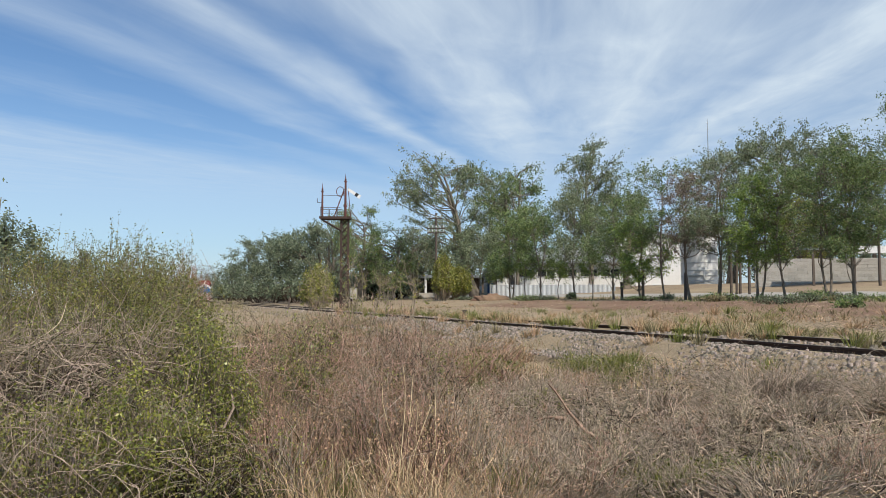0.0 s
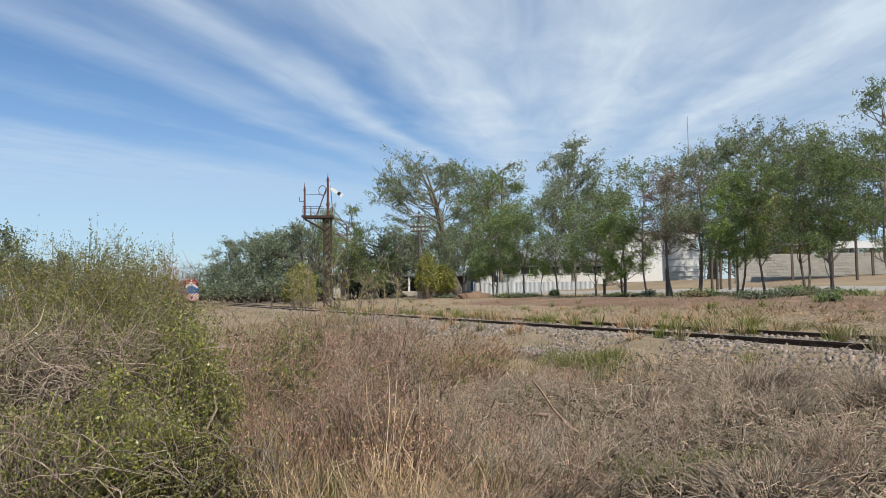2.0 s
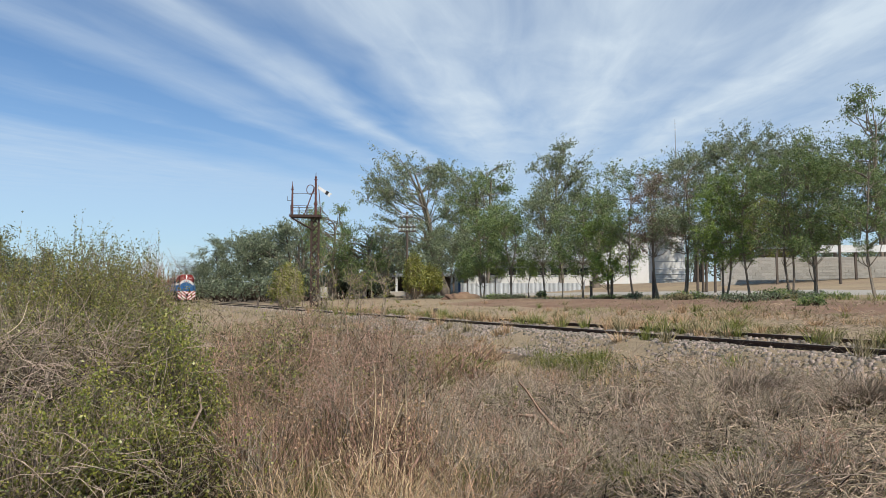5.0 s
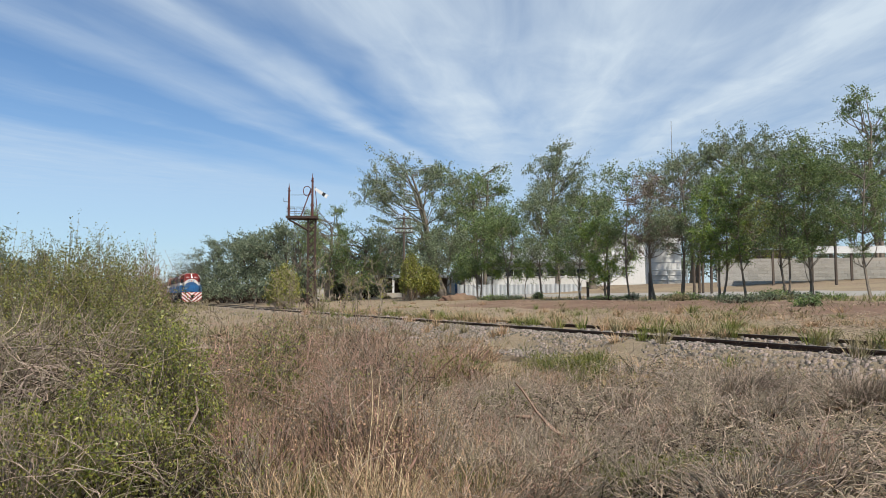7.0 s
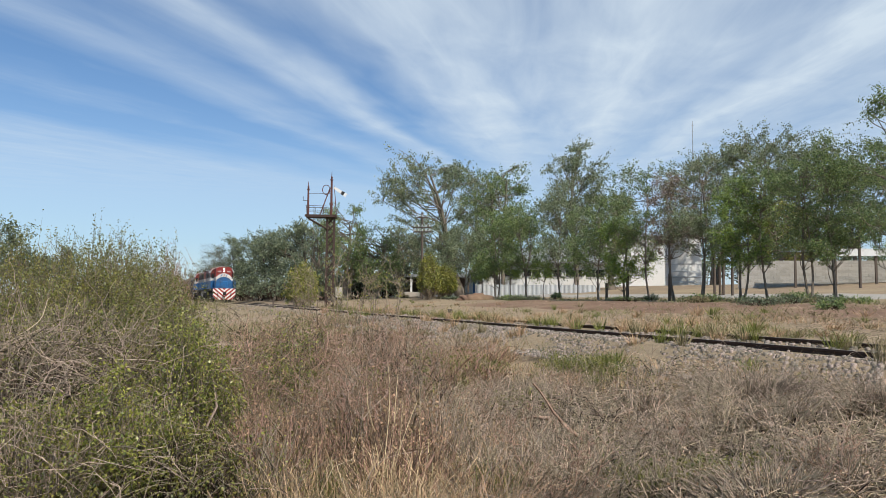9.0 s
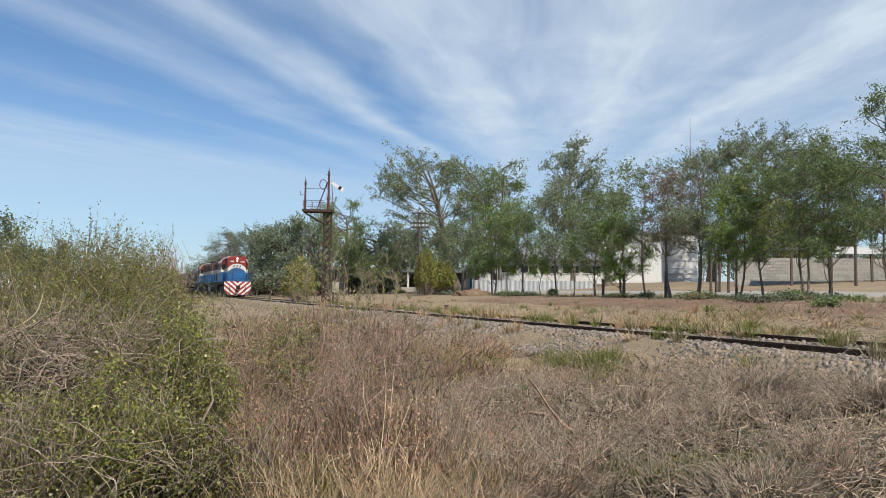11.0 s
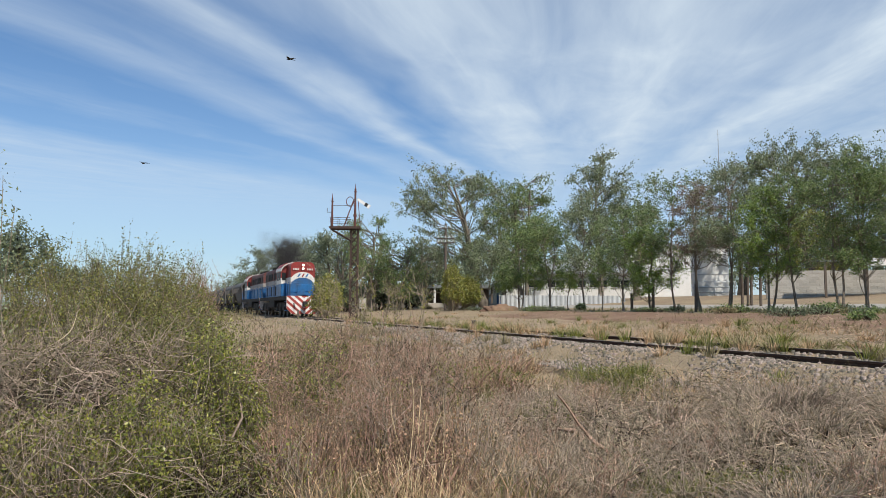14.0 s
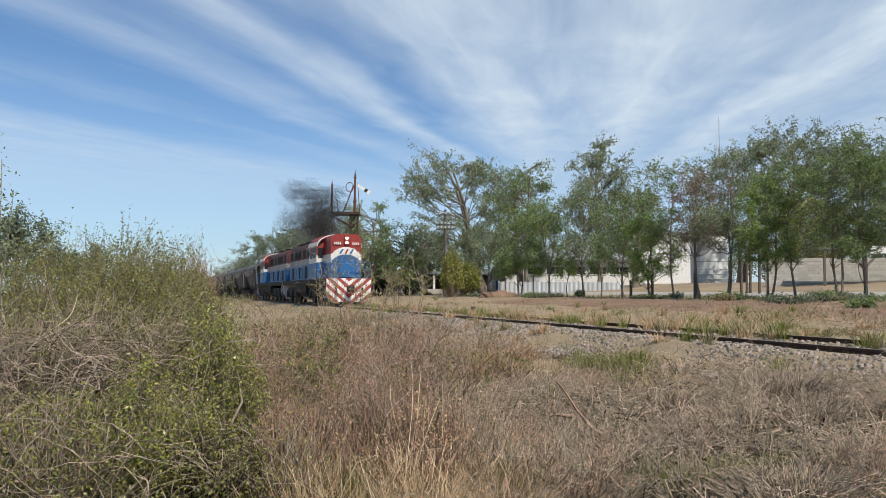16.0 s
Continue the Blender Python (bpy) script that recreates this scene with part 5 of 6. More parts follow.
def build_buildings():
    # long low white building with a dark window band
    x, y = 11.11, 68.0
    z = 2.05
    hall = thing("station_building", "long low white building with a row of dark windows", "building", at=pose(x, y, z, 0, 0, -6))
    bm = bmesh.new()
    box(bm, -6.2, 6.4, 0, 7, -0.6, 2.9)
    part("wall", bm, M_WHITE, hall)
    bm = bmesh.new()
    prism(bm, [(-0.7, 2.95), (3.5, 4.5), (7.6, 2.95), (7.6, 2.8), (3.5, 4.35), (-0.7, 2.8)], 0, -6.6, 6.8)
    part("roof", bm, M_GREYMETAL, hall, "low pitched galvanised sheet roof")
    for i in range(6):
        window(hall, -5.1 + i * 2.05, 1.5, 1.6, 0.68, -0.03)
    # corrugated white fence before it
    fence = thing("fence", "white corrugated sheet fence before the low building", "fence", at=pose(9.24, 58.0, float(ground_z(9.24, 58.0)), 0, 0, -8))
    for i in range(26):
        bm = bmesh.new()
        x0 = -5.2 + i * 0.38
        prism(bm, [(x0, 0), (x0 + 0.1, -0.05), (x0 + 0.2, -0.05), (x0 + 0.3, 0), (x0 + 0.375, 0), (x0 + 0.375, 0.02), (x0, 0.02)], 2, -0.1, 0.85)
        part("panel", bm, M_FENCE, fence)
    for i in range(6):
        bm = bmesh.new()
        xx = -5.3 + i * 2.05
        box(bm, xx - 0.05, xx + 0.05, 0.03, 0.12, -0.1, 0.95)
        part("post", bm, M_GREYMETAL, fence)
    # open shelter
    x, y = -0.86, 76.0
    sh = thing("open_shelter", "open shelter with white posts and a dark interior", "shelter", at=pose(x, y, float(ground_z(x, y)), 0, 0, -5))
    bm = bmesh.new()
    box(bm, -5.2, 5.4, -0.6, 4.4, 2.15, 2.3)
    box(bm, -5.2, 5.4, -0.66, -0.6, 2.05, 2.36)
    part("roof", bm, M_GREYMETAL, sh)
    for xx in (-4.8, -1.0, 2.2, 5.0):
        bm = bmesh.new()
        box(bm, xx - 0.11, xx + 0.11, -0.5, -0.28, -0.1, 2.15, bevel=0.02)
        part("post", bm, M_WHITE, sh)
    bm = bmesh.new()
    box(bm, -5.2, 5.4, 4.2, 4.4, -0.1, 2.15)
    part("back_wall", bm, M_POST, sh)
    bm = bmesh.new()
    box(bm, -5.6, 5.8, -1.3, -0.7, -0.2, 0.42, bevel=0.03)
    part("platform_edge", bm, M_CONCRETE, sh, "pale low platform wall")
    # small gabled hut with a blue panel
    x, y = 5.15, 72.0
    hut = thing("hut", "small white gabled hut with a blue panel", "hut", at=pose(x, y, float(ground_z(x, y)), 0, 0, -5))
    bm = bmesh.new()
    prism(bm, [(-0.95, -0.2), (-0.95, 2.2), (0, 3.2), (0.95, 2.2), (0.95, -0.2)], 1, 0, 3)
    part("wall", bm, M_WHITE, hut)
    bm = bmesh.new()
    box(bm, -0.55, 0.6, -0.05, 0, 0.1, 1.7)
    part("door", bm, M_BLUEPANEL, hut, "blue painted door")
    bm = bmesh.new()
    prism(bm, [(-1.1, 2.05), (0, 3.25), (1.1, 2.05), (1.1, 2.15), (0, 3.36), (-1.1, 2.15)], 1, -0.25, 3.2)
    part("roof", bm, M_GREYMETAL, hut)
    # tall white shed
    x, y = 23.20, 78.0
    shed = thing("warehouse", "tall plain white warehouse behind the trees", "building", at=pose(x, y, 2.5, 0, 0, -4))
    bm = bmesh.new()
    box(bm, -4.4, 3.4, 0, 9, -0.4, 5.4)
    part("wall", bm, M_WHITE, shed)
    bm = bmesh.new()
    prism(bm, [(-4.8, 5.35), (-0.5, 6.8), (3.8, 5.35), (3.8, 5.5), (-0.5, 6.95), (-4.8, 5.5)], 1, -0.3, 9.3)
    part("roof", bm, M_GREYMETAL, shed)
    bm = bmesh.new()
    prism(bm, [(-4.4, 5.38), (3.4, 5.38), (-0.5, 6.7)], 1, 0, 0.2)
    part("gable", bm, M_WHITE, shed)
    # white tank with stair rails
    x, y = 25.82, 70.0
    tank = thing("tank", "tall white cylindrical tank with railings", "tank", at=pose(x, y, 2.4))
    bm = bmesh.new()
    tube(bm, (0, 0, -0.3), (0, 0, 6.6), 1.75, seg=40)
    part("shell", bm, M_WHITE, tank, smooth=False)
    for zz in (1.2, 2.5, 3.8, 5.1):
        bm = bmesh.new()
        tube(bm, (0, 0, zz), (0, 0, zz + 0.06), 1.78, seg=40)
        part("hoop", bm, M_GREYMETAL, tank)
    bm = bmesh.new()
    tube(bm, (0, 0, 6.6), (0, 0, 7.3), 1.8, 0.2, seg=40)
    part("roof", bm, M_GREYMETAL, tank)
    for zz in (0.25, 0.75, 1.25, 1.75):
        bm = bmesh.new()
        tube(bm, (-2.4, -2.4, zz), (1.4, -2.6, zz), 0.055, seg=6)
        part("railing", bm, M_ARMWHITE, tank)
    for xx in (-2.4, -0.5, 1.4):
        bm = bmesh.new()
        tube(bm, (xx, -2.4 - 0.05 * (xx + 2.4), -0.3), (xx, -2.4 - 0.05 * (xx + 2.4), 1.8), 0.06, seg=6)
        part("railing_post", bm, M_ARMWHITE, tank)
    # aerial mast
    x, y = 35.51, 92.0
    mast = thing("aerial_mast", "thin grey aerial mast behind the trees", "aerial", at=pose(x, y, 2.9))
    bm = bmesh.new()
    tube(bm, (0, 0, -0.2), (0, 0, 18), 0.09, 0.06, seg=6)
    tube(bm, (0, 0, 18), (0, 0, 22.6), 0.06, 0.03, seg=6)
    part("pole", bm, M_GREYMETAL, mast)
    for zz in (21.2, 22.0):
        bm = bmesh.new()
        tube(bm, (-0.16, 0, zz), (0.16, 0, zz), 0.03, seg=5)
        part("rod", bm, M_GREYMETAL, mast)
    # block wall
    x, y = 25.09, 45.0
    zb = 2.42
    wall = thing("wall_block", "unpainted pale concrete block wall beyond the road", "wall", kind="structure", at=pose(x, y, zb, 0, 0, -10))
    bm = bmesh.new()
    box(bm, -4.6, 9.6, 0.02, 0.14, -0.6, 1.62)
    part("mortar", bm, M_CONCRETE, wall)
    bm = bmesh.new()
    box(bm, -0.195, 0.195, 0, 0.16, 0, 0.19, bevel=0.008)
    first = part("block", bm, M_BLOCK, wall)
    first.location = (-4.4, 0, -0.2)
    for r in range(9):
        for c in range(35):
            if r == 0 and c == 0:
                continue
            if r * 35 + c > 300:
                break
            o = first.copy()
            scene.collection.objects.link(o)
            o.location = (-4.4 + c * 0.4 + 0.2 * (r % 2), 0.004 * ((c * 7 + r * 3) % 4), -0.2 + r * 0.2)
    # roofed shed in front of the block wall
    x, y = 26.48, 42.0
    shed = thing("open_shed", "open shed with white fascia and slim posts", "shed", at=pose(x, y, 2.3, 0, 0, -10))
    bm = bmesh.new()
    prism(bm, [(-0.4, 2.12), (-0.4, 2.22), (1.3, 2.34), (1.3, 2.24)], 0, -4.2, 7.5)
    part("roof", bm, M_GREYMETAL, shed)
    bm = bmesh.new()
    box(bm, -2.6, 7.5, -0.46, -0.4, 1.86, 2.3)
    part("fascia", bm, M_WHITE, shed, "white painted fascia board")
    for xx in (-3.9, -1.6, 0.7, 3.0, 5.3, 7.2):
        bm = bmesh.new()
        box(bm, xx - 0.06, xx + 0.06, -0.36, -0.24, -0.4, 2.2)
        part("post", bm, M_POST, shed)
    # fence posts on the verge
    for b, y in ((0.348, 33.0), (0.287, 36), (0.414, 37), (0.422, 38), (0.427, 38), (0.440, 37), (0.628, 38)):
        xx = b * y
        bm = bmesh.new()
        hgt = 1.3 if y < 36.5 and b < 0.38 else 2.4
        tube(bm, (0, 0, -0.1), (0.02, 0, hgt), 0.08, 0.07, seg=8)
        p = part("wooden_post", bm, M_POST)
        p.location = (xx, y, float(ground_z(xx, y)))
        tagged(p, "weathered wooden post beside the road", "post", "wooden posts")


def build_markers():
    """Short posts beside the track."""
    for x, y, h in ((0.77, 25.0, 0.45), (-10.17, 46.0, 0.75), (9.76, 38.0, 0.9)):
        post = thing("marker_post", "short dark weathered marker post beside the track", "post", "marker posts", at=pose(x, y, float(ground_z(x, y)), 0, 0, 10))
        bm = bmesh.new()
        box(bm, -0.06, 0.06, -0.06, 0.06, -0.1, h, bevel=0.012)
        part("post", bm, M_POST, post)
        bm = bmesh.new()
        box(bm, -0.075, 0.075, -0.075, 0.075, h, h + 0.03, bevel=0.008)
        part("cap", bm, M_POST, post)


build_markers()
build_signal()
build_pole()
build_buildings()


# ---- train ----
M_TRED = material("red_loco_paint", (0.33, 0.035, 0.028), (0.25, 0.03, 0.026), rough=0.5, scale=0.8, fine=14.0, bump=0.05, stain=(0.10, 0.055, 0.045), stain_amount=0.55, stain_scale=1.2)
M_TWHITE = material("white_loco_paint", (0.74, 0.72, 0.68), (0.64, 0.61, 0.56), rough=0.5, scale=0.8, fine=14.0, bump=0.05, stain=(0.36, 0.33, 0.29), stain_amount=0.5, stain_scale=1.2)
M_TBLUE = material("blue_loco_paint", (0.022, 0.145, 0.36), (0.02, 0.115, 0.29), rough=0.45, scale=0.8, fine=14.0, bump=0.05, stain=(0.05, 0.055, 0.065), stain_amount=0.75, stain_scale=1.2)
M_TGRIME = material("grimy_steel", (0.045, 0.040, 0.036), (0.028, 0.026, 0.024), rough=0.8, metal=0.2, scale=1.5, fine=20.0)
M_TGLASS = material("dark_cab_glass", (0.012, 0.014, 0.016), (0.016, 0.018, 0.02), rough=0.45, scale=1.0, bump=0, spec=0.2)
M_LAMP = material("lit_headlamp", (1.0, 0.93, 0.80), (1.0, 0.9, 0.75), rough=0.3, bump=0, emit=5.0)
M_HOPPER = material("grey_hopper_paint", (0.12, 0.12, 0.118), (0.08, 0.08, 0.078), rough=0.75, scale=0.6, fine=10.0, stain=(0.12, 0.075, 0.05), stain_amount=0.5, stain_scale=0.8, bump=0.1)
M_HOPPERPALE = material("pale_hopper_paint", (0.30, 0.30, 0.285), (0.22, 0.22, 0.21), rough=0.75, scale=0.6, fine=10.0, stain=(0.2, 0.15, 0.11), stain_amount=0.5, bump=0.1)
M_WHEEL = material("wheel_steel", (0.10, 0.075, 0.06), (0.06, 0.05, 0.045), rough=0.6, metal=0.6, scale=3.0)
LIVERY = [M_TBLUE, M_TWHITE, M_TRED]
M_GRED = material("sooty_red_paint", (0.17, 0.05, 0.042), (0.12, 0.045, 0.038), rough=0.65, scale=0.8, fine=14.0, bump=0.05, stain=(0.07, 0.055, 0.05), stain_amount=0.85, stain_scale=0.8)
M_GWHITE = material("sooty_white_paint", (0.50, 0.48, 0.45), (0.38, 0.36, 0.33), rough=0.65, scale=0.8, fine=14.0, bump=0.05, stain=(0.16, 0.14, 0.125), stain_amount=0.8, stain_scale=0.8)
GRIMY = [M_TBLUE, M_GWHITE, M_GRED]
BANDS = (1.5, 2.42, 2.88)


def hood(bm, x0, x1, half, top, radius):
    """A long box with rounded shoulders, painted blue, white and red in bands."""
    sec = [(half, BANDS[0]), (half, BANDS[1]), (half, BANDS[2]), (half, top - radius)]
    for i in range(1, 6):
        a = math.pi / 2 * i / 5
        sec.append((half - radius + radius * math.cos(a), top - radius + radius * math.sin(a)))
    full = sec + [(-a, b) for a, b in sec[::-1]]
    A = [bm.verts.new((x0, a, b)) for a, b in full]
    B = [bm.verts.new((x1, a, b)) for a, b in full]
    n = len(full)
    for i in range(n):
        j = (i + 1) % n
        f = bm.faces.new((A[i], A[j], B[j], B[i]))
        zc = (full[i][1] + full[j][1]) / 2
        f.material_index = 0 if zc < BANDS[1] else 1 if zc < BANDS[2] else 2
    k = len(sec)
    for ring in (A, B):
        for i in range(k - 1):
            f = bm.faces.new((ring[i], ring[i + 1], ring[n - 2 - i], ring[n - 1 - i]))
            zc = (full[i][1] + full[i + 1][1]) / 2
            f.material_index = 0 if zc < BANDS[1] else 1 if zc < BANDS[2] else 2
    bmesh.ops.recalc_face_normals(bm, faces=bm.faces)
    return bm


def clip(poly, nx, ny, c):
    """Keeps the side nx*x + ny*y <= c of a polygon."""
    out = []
    for i, p in enumerate(poly):
        q = poly[(i + 1) % len(poly)]
        dp, dq = nx * p[0] + ny * p[1] - c, nx * q[0] + ny * q[1] - c
        if dp <= 0:
            out.append(p)
        if (dp < 0 < dq) or (dq < 0 < dp):
            t = dp / (dp - dq)
            out.append((p[0] + t * (q[0] - p[0]), p[1] + t * (q[1] - p[1])))
    return out


def wheelset(parent, x, r, group):
    e = new("wheelset")
    e.parent = parent
    e.matrix_basis = pose(x, 0, r)
    bm = bmesh.new()
    tube(bm, (0, -0.9, 0), (0, 0.9, 0), 0.09, seg=8)
    part("axle", bm, M_TGRIME, e)
    for y in (-0.86, 0.86):
        bm = bmesh.new()
        s = 1 if y > 0 else -1
        tube(bm, (0, y - 0.06, 0), (0, y + 0.06, 0), r, seg=24)
        tube(bm, (0, y - s * 0.06, 0), (0, y - s * 0.09, 0), r + 0.03, seg=24)
        for i in range(3):
            a = 2 * math.pi * i / 3
            tube(bm, (0.55 * r * math.cos(a), y + s * 0.06, 0.55 * r * math.sin(a)), (0.55 * r * math.cos(a), y + s * 0.075, 0.55 * r * math.sin(a)), 0.07, seg=6)
        part("wheel", bm, M_WHEEL, e, "worn steel wheel")
    WHEELS.append((e, x, r))


WHEELS = []


M_PWHITE = material("white_chevron_paint", (0.82, 0.79, 0.76), (0.74, 0.70, 0.67), rough=0.5, scale=0.8, fine=14.0, bump=0.05, stain=(0.5, 0.42, 0.38), stain_amount=0.4, stain_scale=1.5)
M_PRED = material("red_chevron_paint", (0.42, 0.06, 0.05), (0.33, 0.05, 0.042), rough=0.5, scale=0.8, fine=14.0, bump=0.05, stain=(0.2, 0.07, 0.055), stain_amount=0.5, stain_scale=1.5)


def pilot_plate(parent, x):
    """Buffer plate with red and white chevrons."""
    shape = [(-1.26, 1.5), (-1.26, 0.62), (-0.9, 0.2), (0.9, 0.2), (1.26, 0.62), (1.26, 1.5)]
    bm = bmesh.new()
    prism(bm, shape, 0, x - 0.12, x)
    plate = part("pilot", bm, M_PWHITE, parent, "white plate with red chevrons")
    for side in (-1, 1):
        halfp = clip(shape, -side, 0, 0)
        for i in range(-1, 5):
            c0 = -0.52 + i * 0.46
            p = clip(clip(halfp, side * -0.85, 1, c0 + 0.23), side * 0.85, -1, -c0)
            if len(p) >= 3:
                bm = bmesh.new()
                prism(bm, p, 0, x, x + 0.006)
                part("chevron", bm, M_PRED, plate, "red chevron stripe")
    bm = bmesh.new()
    box(bm, x, x + 0.5, -0.12, 0.12, 0.78, 1.04, bevel=0.03)
    box(bm, x + 0.35, x + 0.62, -0.18, 0.18, 0.72, 1.10, bevel=0.05)
    part("coupler", bm, M_TGRIME, parent, "dark steel coupler")
    for y in (-0.75, 0.75):
        bm = bmesh.new()
        tube(bm, (x + 0.0, y, 0.95), (x + 0.14, y, 0.95), 0.05, seg=6)
        tube(bm, (x + 0.14, y, 0.95), (x + 0.2, y * 0.9, 0.5), 0.035, seg=6)
        part("air_hose", bm, M_BLACK, parent)


def bars(parent, name, x, y, z, w, h, n, mat, label, depth=0.012):
    """Unreadable figures on a board, as plain upright bars."""
    for i in range(n):
        bm = bmesh.new()
        y0 = y - w / 2 + i * w / n
        box(bm, x, x + depth, y0 + w / n * 0.2, y0 + w / n * 0.8, z - h / 2, z + h / 2)
        part(name, bm, mat, parent, label)


def arch(bm, x0, x1, half, z0, zside, ztop, n=16):
    """A plate with an arched top across y."""
    pts = [(-half, z0), (half, z0)]
    for i in range(n + 1):
        a = math.pi * i / n
        pts.append((half * math.cos(a), zside + (ztop - zside) * math.sin(a)))
    return prism(bm, pts, 0, x0, x1)


def build_loco(label):
    """Diesel locomotive, front at x = 0, running towards +x, floor on the rail heads."""
    L = 14.6
    loco = thing("diesel_locomotive", label, "locomotive", "locomotives")
    bm = bmesh.new()
    box(bm, -L, -0.1, -1.28, 1.28, 1.22, 1.46, bevel=0.02)
    part("underframe", bm, M_TGRIME, loco, "grimy dark underframe")
    bm = bmesh.new()
    for y in (-1.30, 1.285):
        box(bm, -L, -0.1, y, y + 0.015, 1.2, 1.48)
    part("side_sill", bm, M_TGRIME, loco, "grimy dark side sill")
    pilot_plate(loco, 0.0)
    rear = new("rear_end")
    rear.parent = loco
    rear.matrix_basis = pose(-L, 0, 0, 0, 0, 180)
    pilot_plate(rear, 0.0)
    # bodies
    top = 4.02
    part("short_hood", hood(bmesh.new(), -2.6, -0.75, 0.88, top, 0.38), LIVERY, loco, "red, white and blue short hood")
    part("long_hood", hood(bmesh.new(), -L + 0.55, -4.75, 0.86, top - 0.08, 0.32), GRIMY, loco, "red, white and blue long hood with grime")
    cabp = part("cab", hood(bmesh.new(), -4.75, -2.6, 1.30, top + 0.03, 0.58), LIVERY, loco, "full-width driver's cab")
    bm = bmesh.new()
    sec = []
    for i in range(13):
        a = math.pi * i / 12
        sec.append((1.35 * math.cos(a), 3.42 + 0.72 * math.sin(a)))
    prism(bm, sec + [(p * 0.965, q - 0.05) for p, q in sec[::-1]], 0, -4.95, -2.35)
    part("cab_roof", bm, M_TWHITE, cabp, "pale curved cab roof")
    # front livery on the short hood
    face = -0.75
    bm = bmesh.new()
    arch(bm, face, face + 0.006, 0.875, 2.30, 2.62, 3.28)
    part("white_band", bm, M_TWHITE, loco, "white arched band")
    bm = bmesh.new()
    arch(bm, face + 0.006, face + 0.012, 0.885, 1.5, 2.22, 2.86)
    part("blue_front", bm, M_TBLUE, loco, "blue arched front panel")
    for a, b, c in ((-0.42, -0.14, 0), (-0.1, 0.14, 1), (0.18, 0.44, 0)):
        bm = bmesh.new()
        prism(bm, [(a, 2.9), (a + 0.11, 2.9), (b, 3.16), (b - 0.11, 3.16)], 0, face + 0.012, face + 0.02)
        part("emblem", bm, M_TBLUE if c == 0 else M_TRED, loco, "plain painted emblem shape")
    bm = bmesh.new()
    box(bm, face, face + 0.07, -0.42, 0.42, 1.55, 2.35, bevel=0.03)
    part("nose_door", bm, M_TBLUE, loco)
    bm = bmesh.new()
    box(bm, face, face + 0.10, -0.15, 0.15, 3.38, 3.92, bevel=0.04)
    hl = part("lamp_housing", bm, M_TRED, loco)
    for z in (3.52, 3.78):
        bm = bmesh.new()
        tube(bm, (face + 0.10, 0, z), (face + 0.125, 0, z), 0.075, seg=16)
        part("headlamp", bm, M_LAMP, hl, "lit round headlamp")
    for y in (-0.52, 0.52):
        bm = bmesh.new()
        box(bm, face, face + 0.05, y - 0.27, y + 0.27, 3.36, 3.6, bevel=0.02)
        board = part("number_board", bm, M_TRED, loco, "red number board")
        bars(board, "figure", face + 0.05, y, 3.48, 0.44, 0.14, 4, M_TWHITE, "white bar")
    # cab windows and doors
    for y in (-1.302, 1.302):
        s = 1 if y > 0 else -1
        for x0, x1 in ((-3.55, -2.85), (-4.5, -3.75)):
            bm = bmesh.new()
            box(bm, x0, x1, min(y, y + s * 0.01), max(y, y + s * 0.01), 2.72, 3.32)
            part("cab_window", bm, M_TGLASS, cabp, "dark cab window")
    for x, s in ((-2.6, 1), (-4.75, -1)):
        for y in (-1.09, 1.09):
            bm = bmesh.new()
            box(bm, min(x, x + s * 0.012), max(x, x + s * 0.012), y - 0.15, y + 0.15, 2.7, 3.3)
            part("cab_window", bm, M_TGLASS, cabp, "dark cab window")
            bm = bmesh.new()
            box(bm, min(x, x + s * 0.02), max(x, x + s * 0.02), y - 0.17, y + 0.17, 1.55, 2.45)
            part("cab_door", bm, M_TBLUE, cabp)
    # doors, grilles, roof fittings on the long hood
    for i in range(11):
        x0 = -5.1 - i * 0.8
        for y in (-0.86, 0.86):
            s = 1 if y > 0 else -1
            bm = bmesh.new()
            box(bm, x0 - 0.68, x0, min(y, y + s * 0.03), max(y, y + s * 0.03), 1.62, 2.38, bevel=0.01)
            part("engine_door", bm, M_TBLUE if i % 3 else M_TGRIME, loco)
            if i in (1, 2, 4, 6, 7, 8, 10):
                bm = bmesh.new()
                box(bm, x0 - 0.68, x0, min(y, y + s * 0.035), max(y, y + s * 0.035), 2.96, 3.5, bevel=0.01)
                g = part("grille", bm, M_TGRIME, loco, "dark louvred grille")
    for x0 in (-11.8, -9.6):
        bm = bmesh.new()
        tube(bm, (x0, 0, top - 0.1), (x0, 0, top + 0.08), 0.6, seg=20)
        part("roof_fan", bm, M_TGRIME, loco)
    bm = bmesh.new()
    box(bm, -7.3, -6.5, -0.25, 0.25, top - 0.1, top + 0.22, bevel=0.04)
    part("exhaust_stack", bm, M_TGRIME, loco, "sooty exhaust stack")
    bm = bmesh.new()
    for x0 in (-4.0, -3.8):
        tube(bm, (x0, 0.2, top + 0.1), (x0 + 0.3, 0.2, top + 0.24), 0.05, 0.09, seg=8)
    part("horn", bm, M_TGRIME, loco)
    # walkway rails
    for y in (-1.26, 1.26):
        for x0, x1 in ((-2.5, -0.25), (-L + 0.15, -4.9)):
            bm = bmesh.new()
            tube(bm, (x0, y, 2.42), (x1, y, 2.42), 0.022, seg=6)
            part("handrail", bm, M_TBLUE, loco)
            n = 3 if x1 > -1 else 9
            for i in range(n):
                xx = x0 + (x1 - x0) * i / (n - 1)
                bm = bmesh.new()
                tube(bm, (xx, y, 1.46), (xx, y, 2.42), 0.02, seg=6)
                part("stanchion", bm, M_TBLUE, loco)
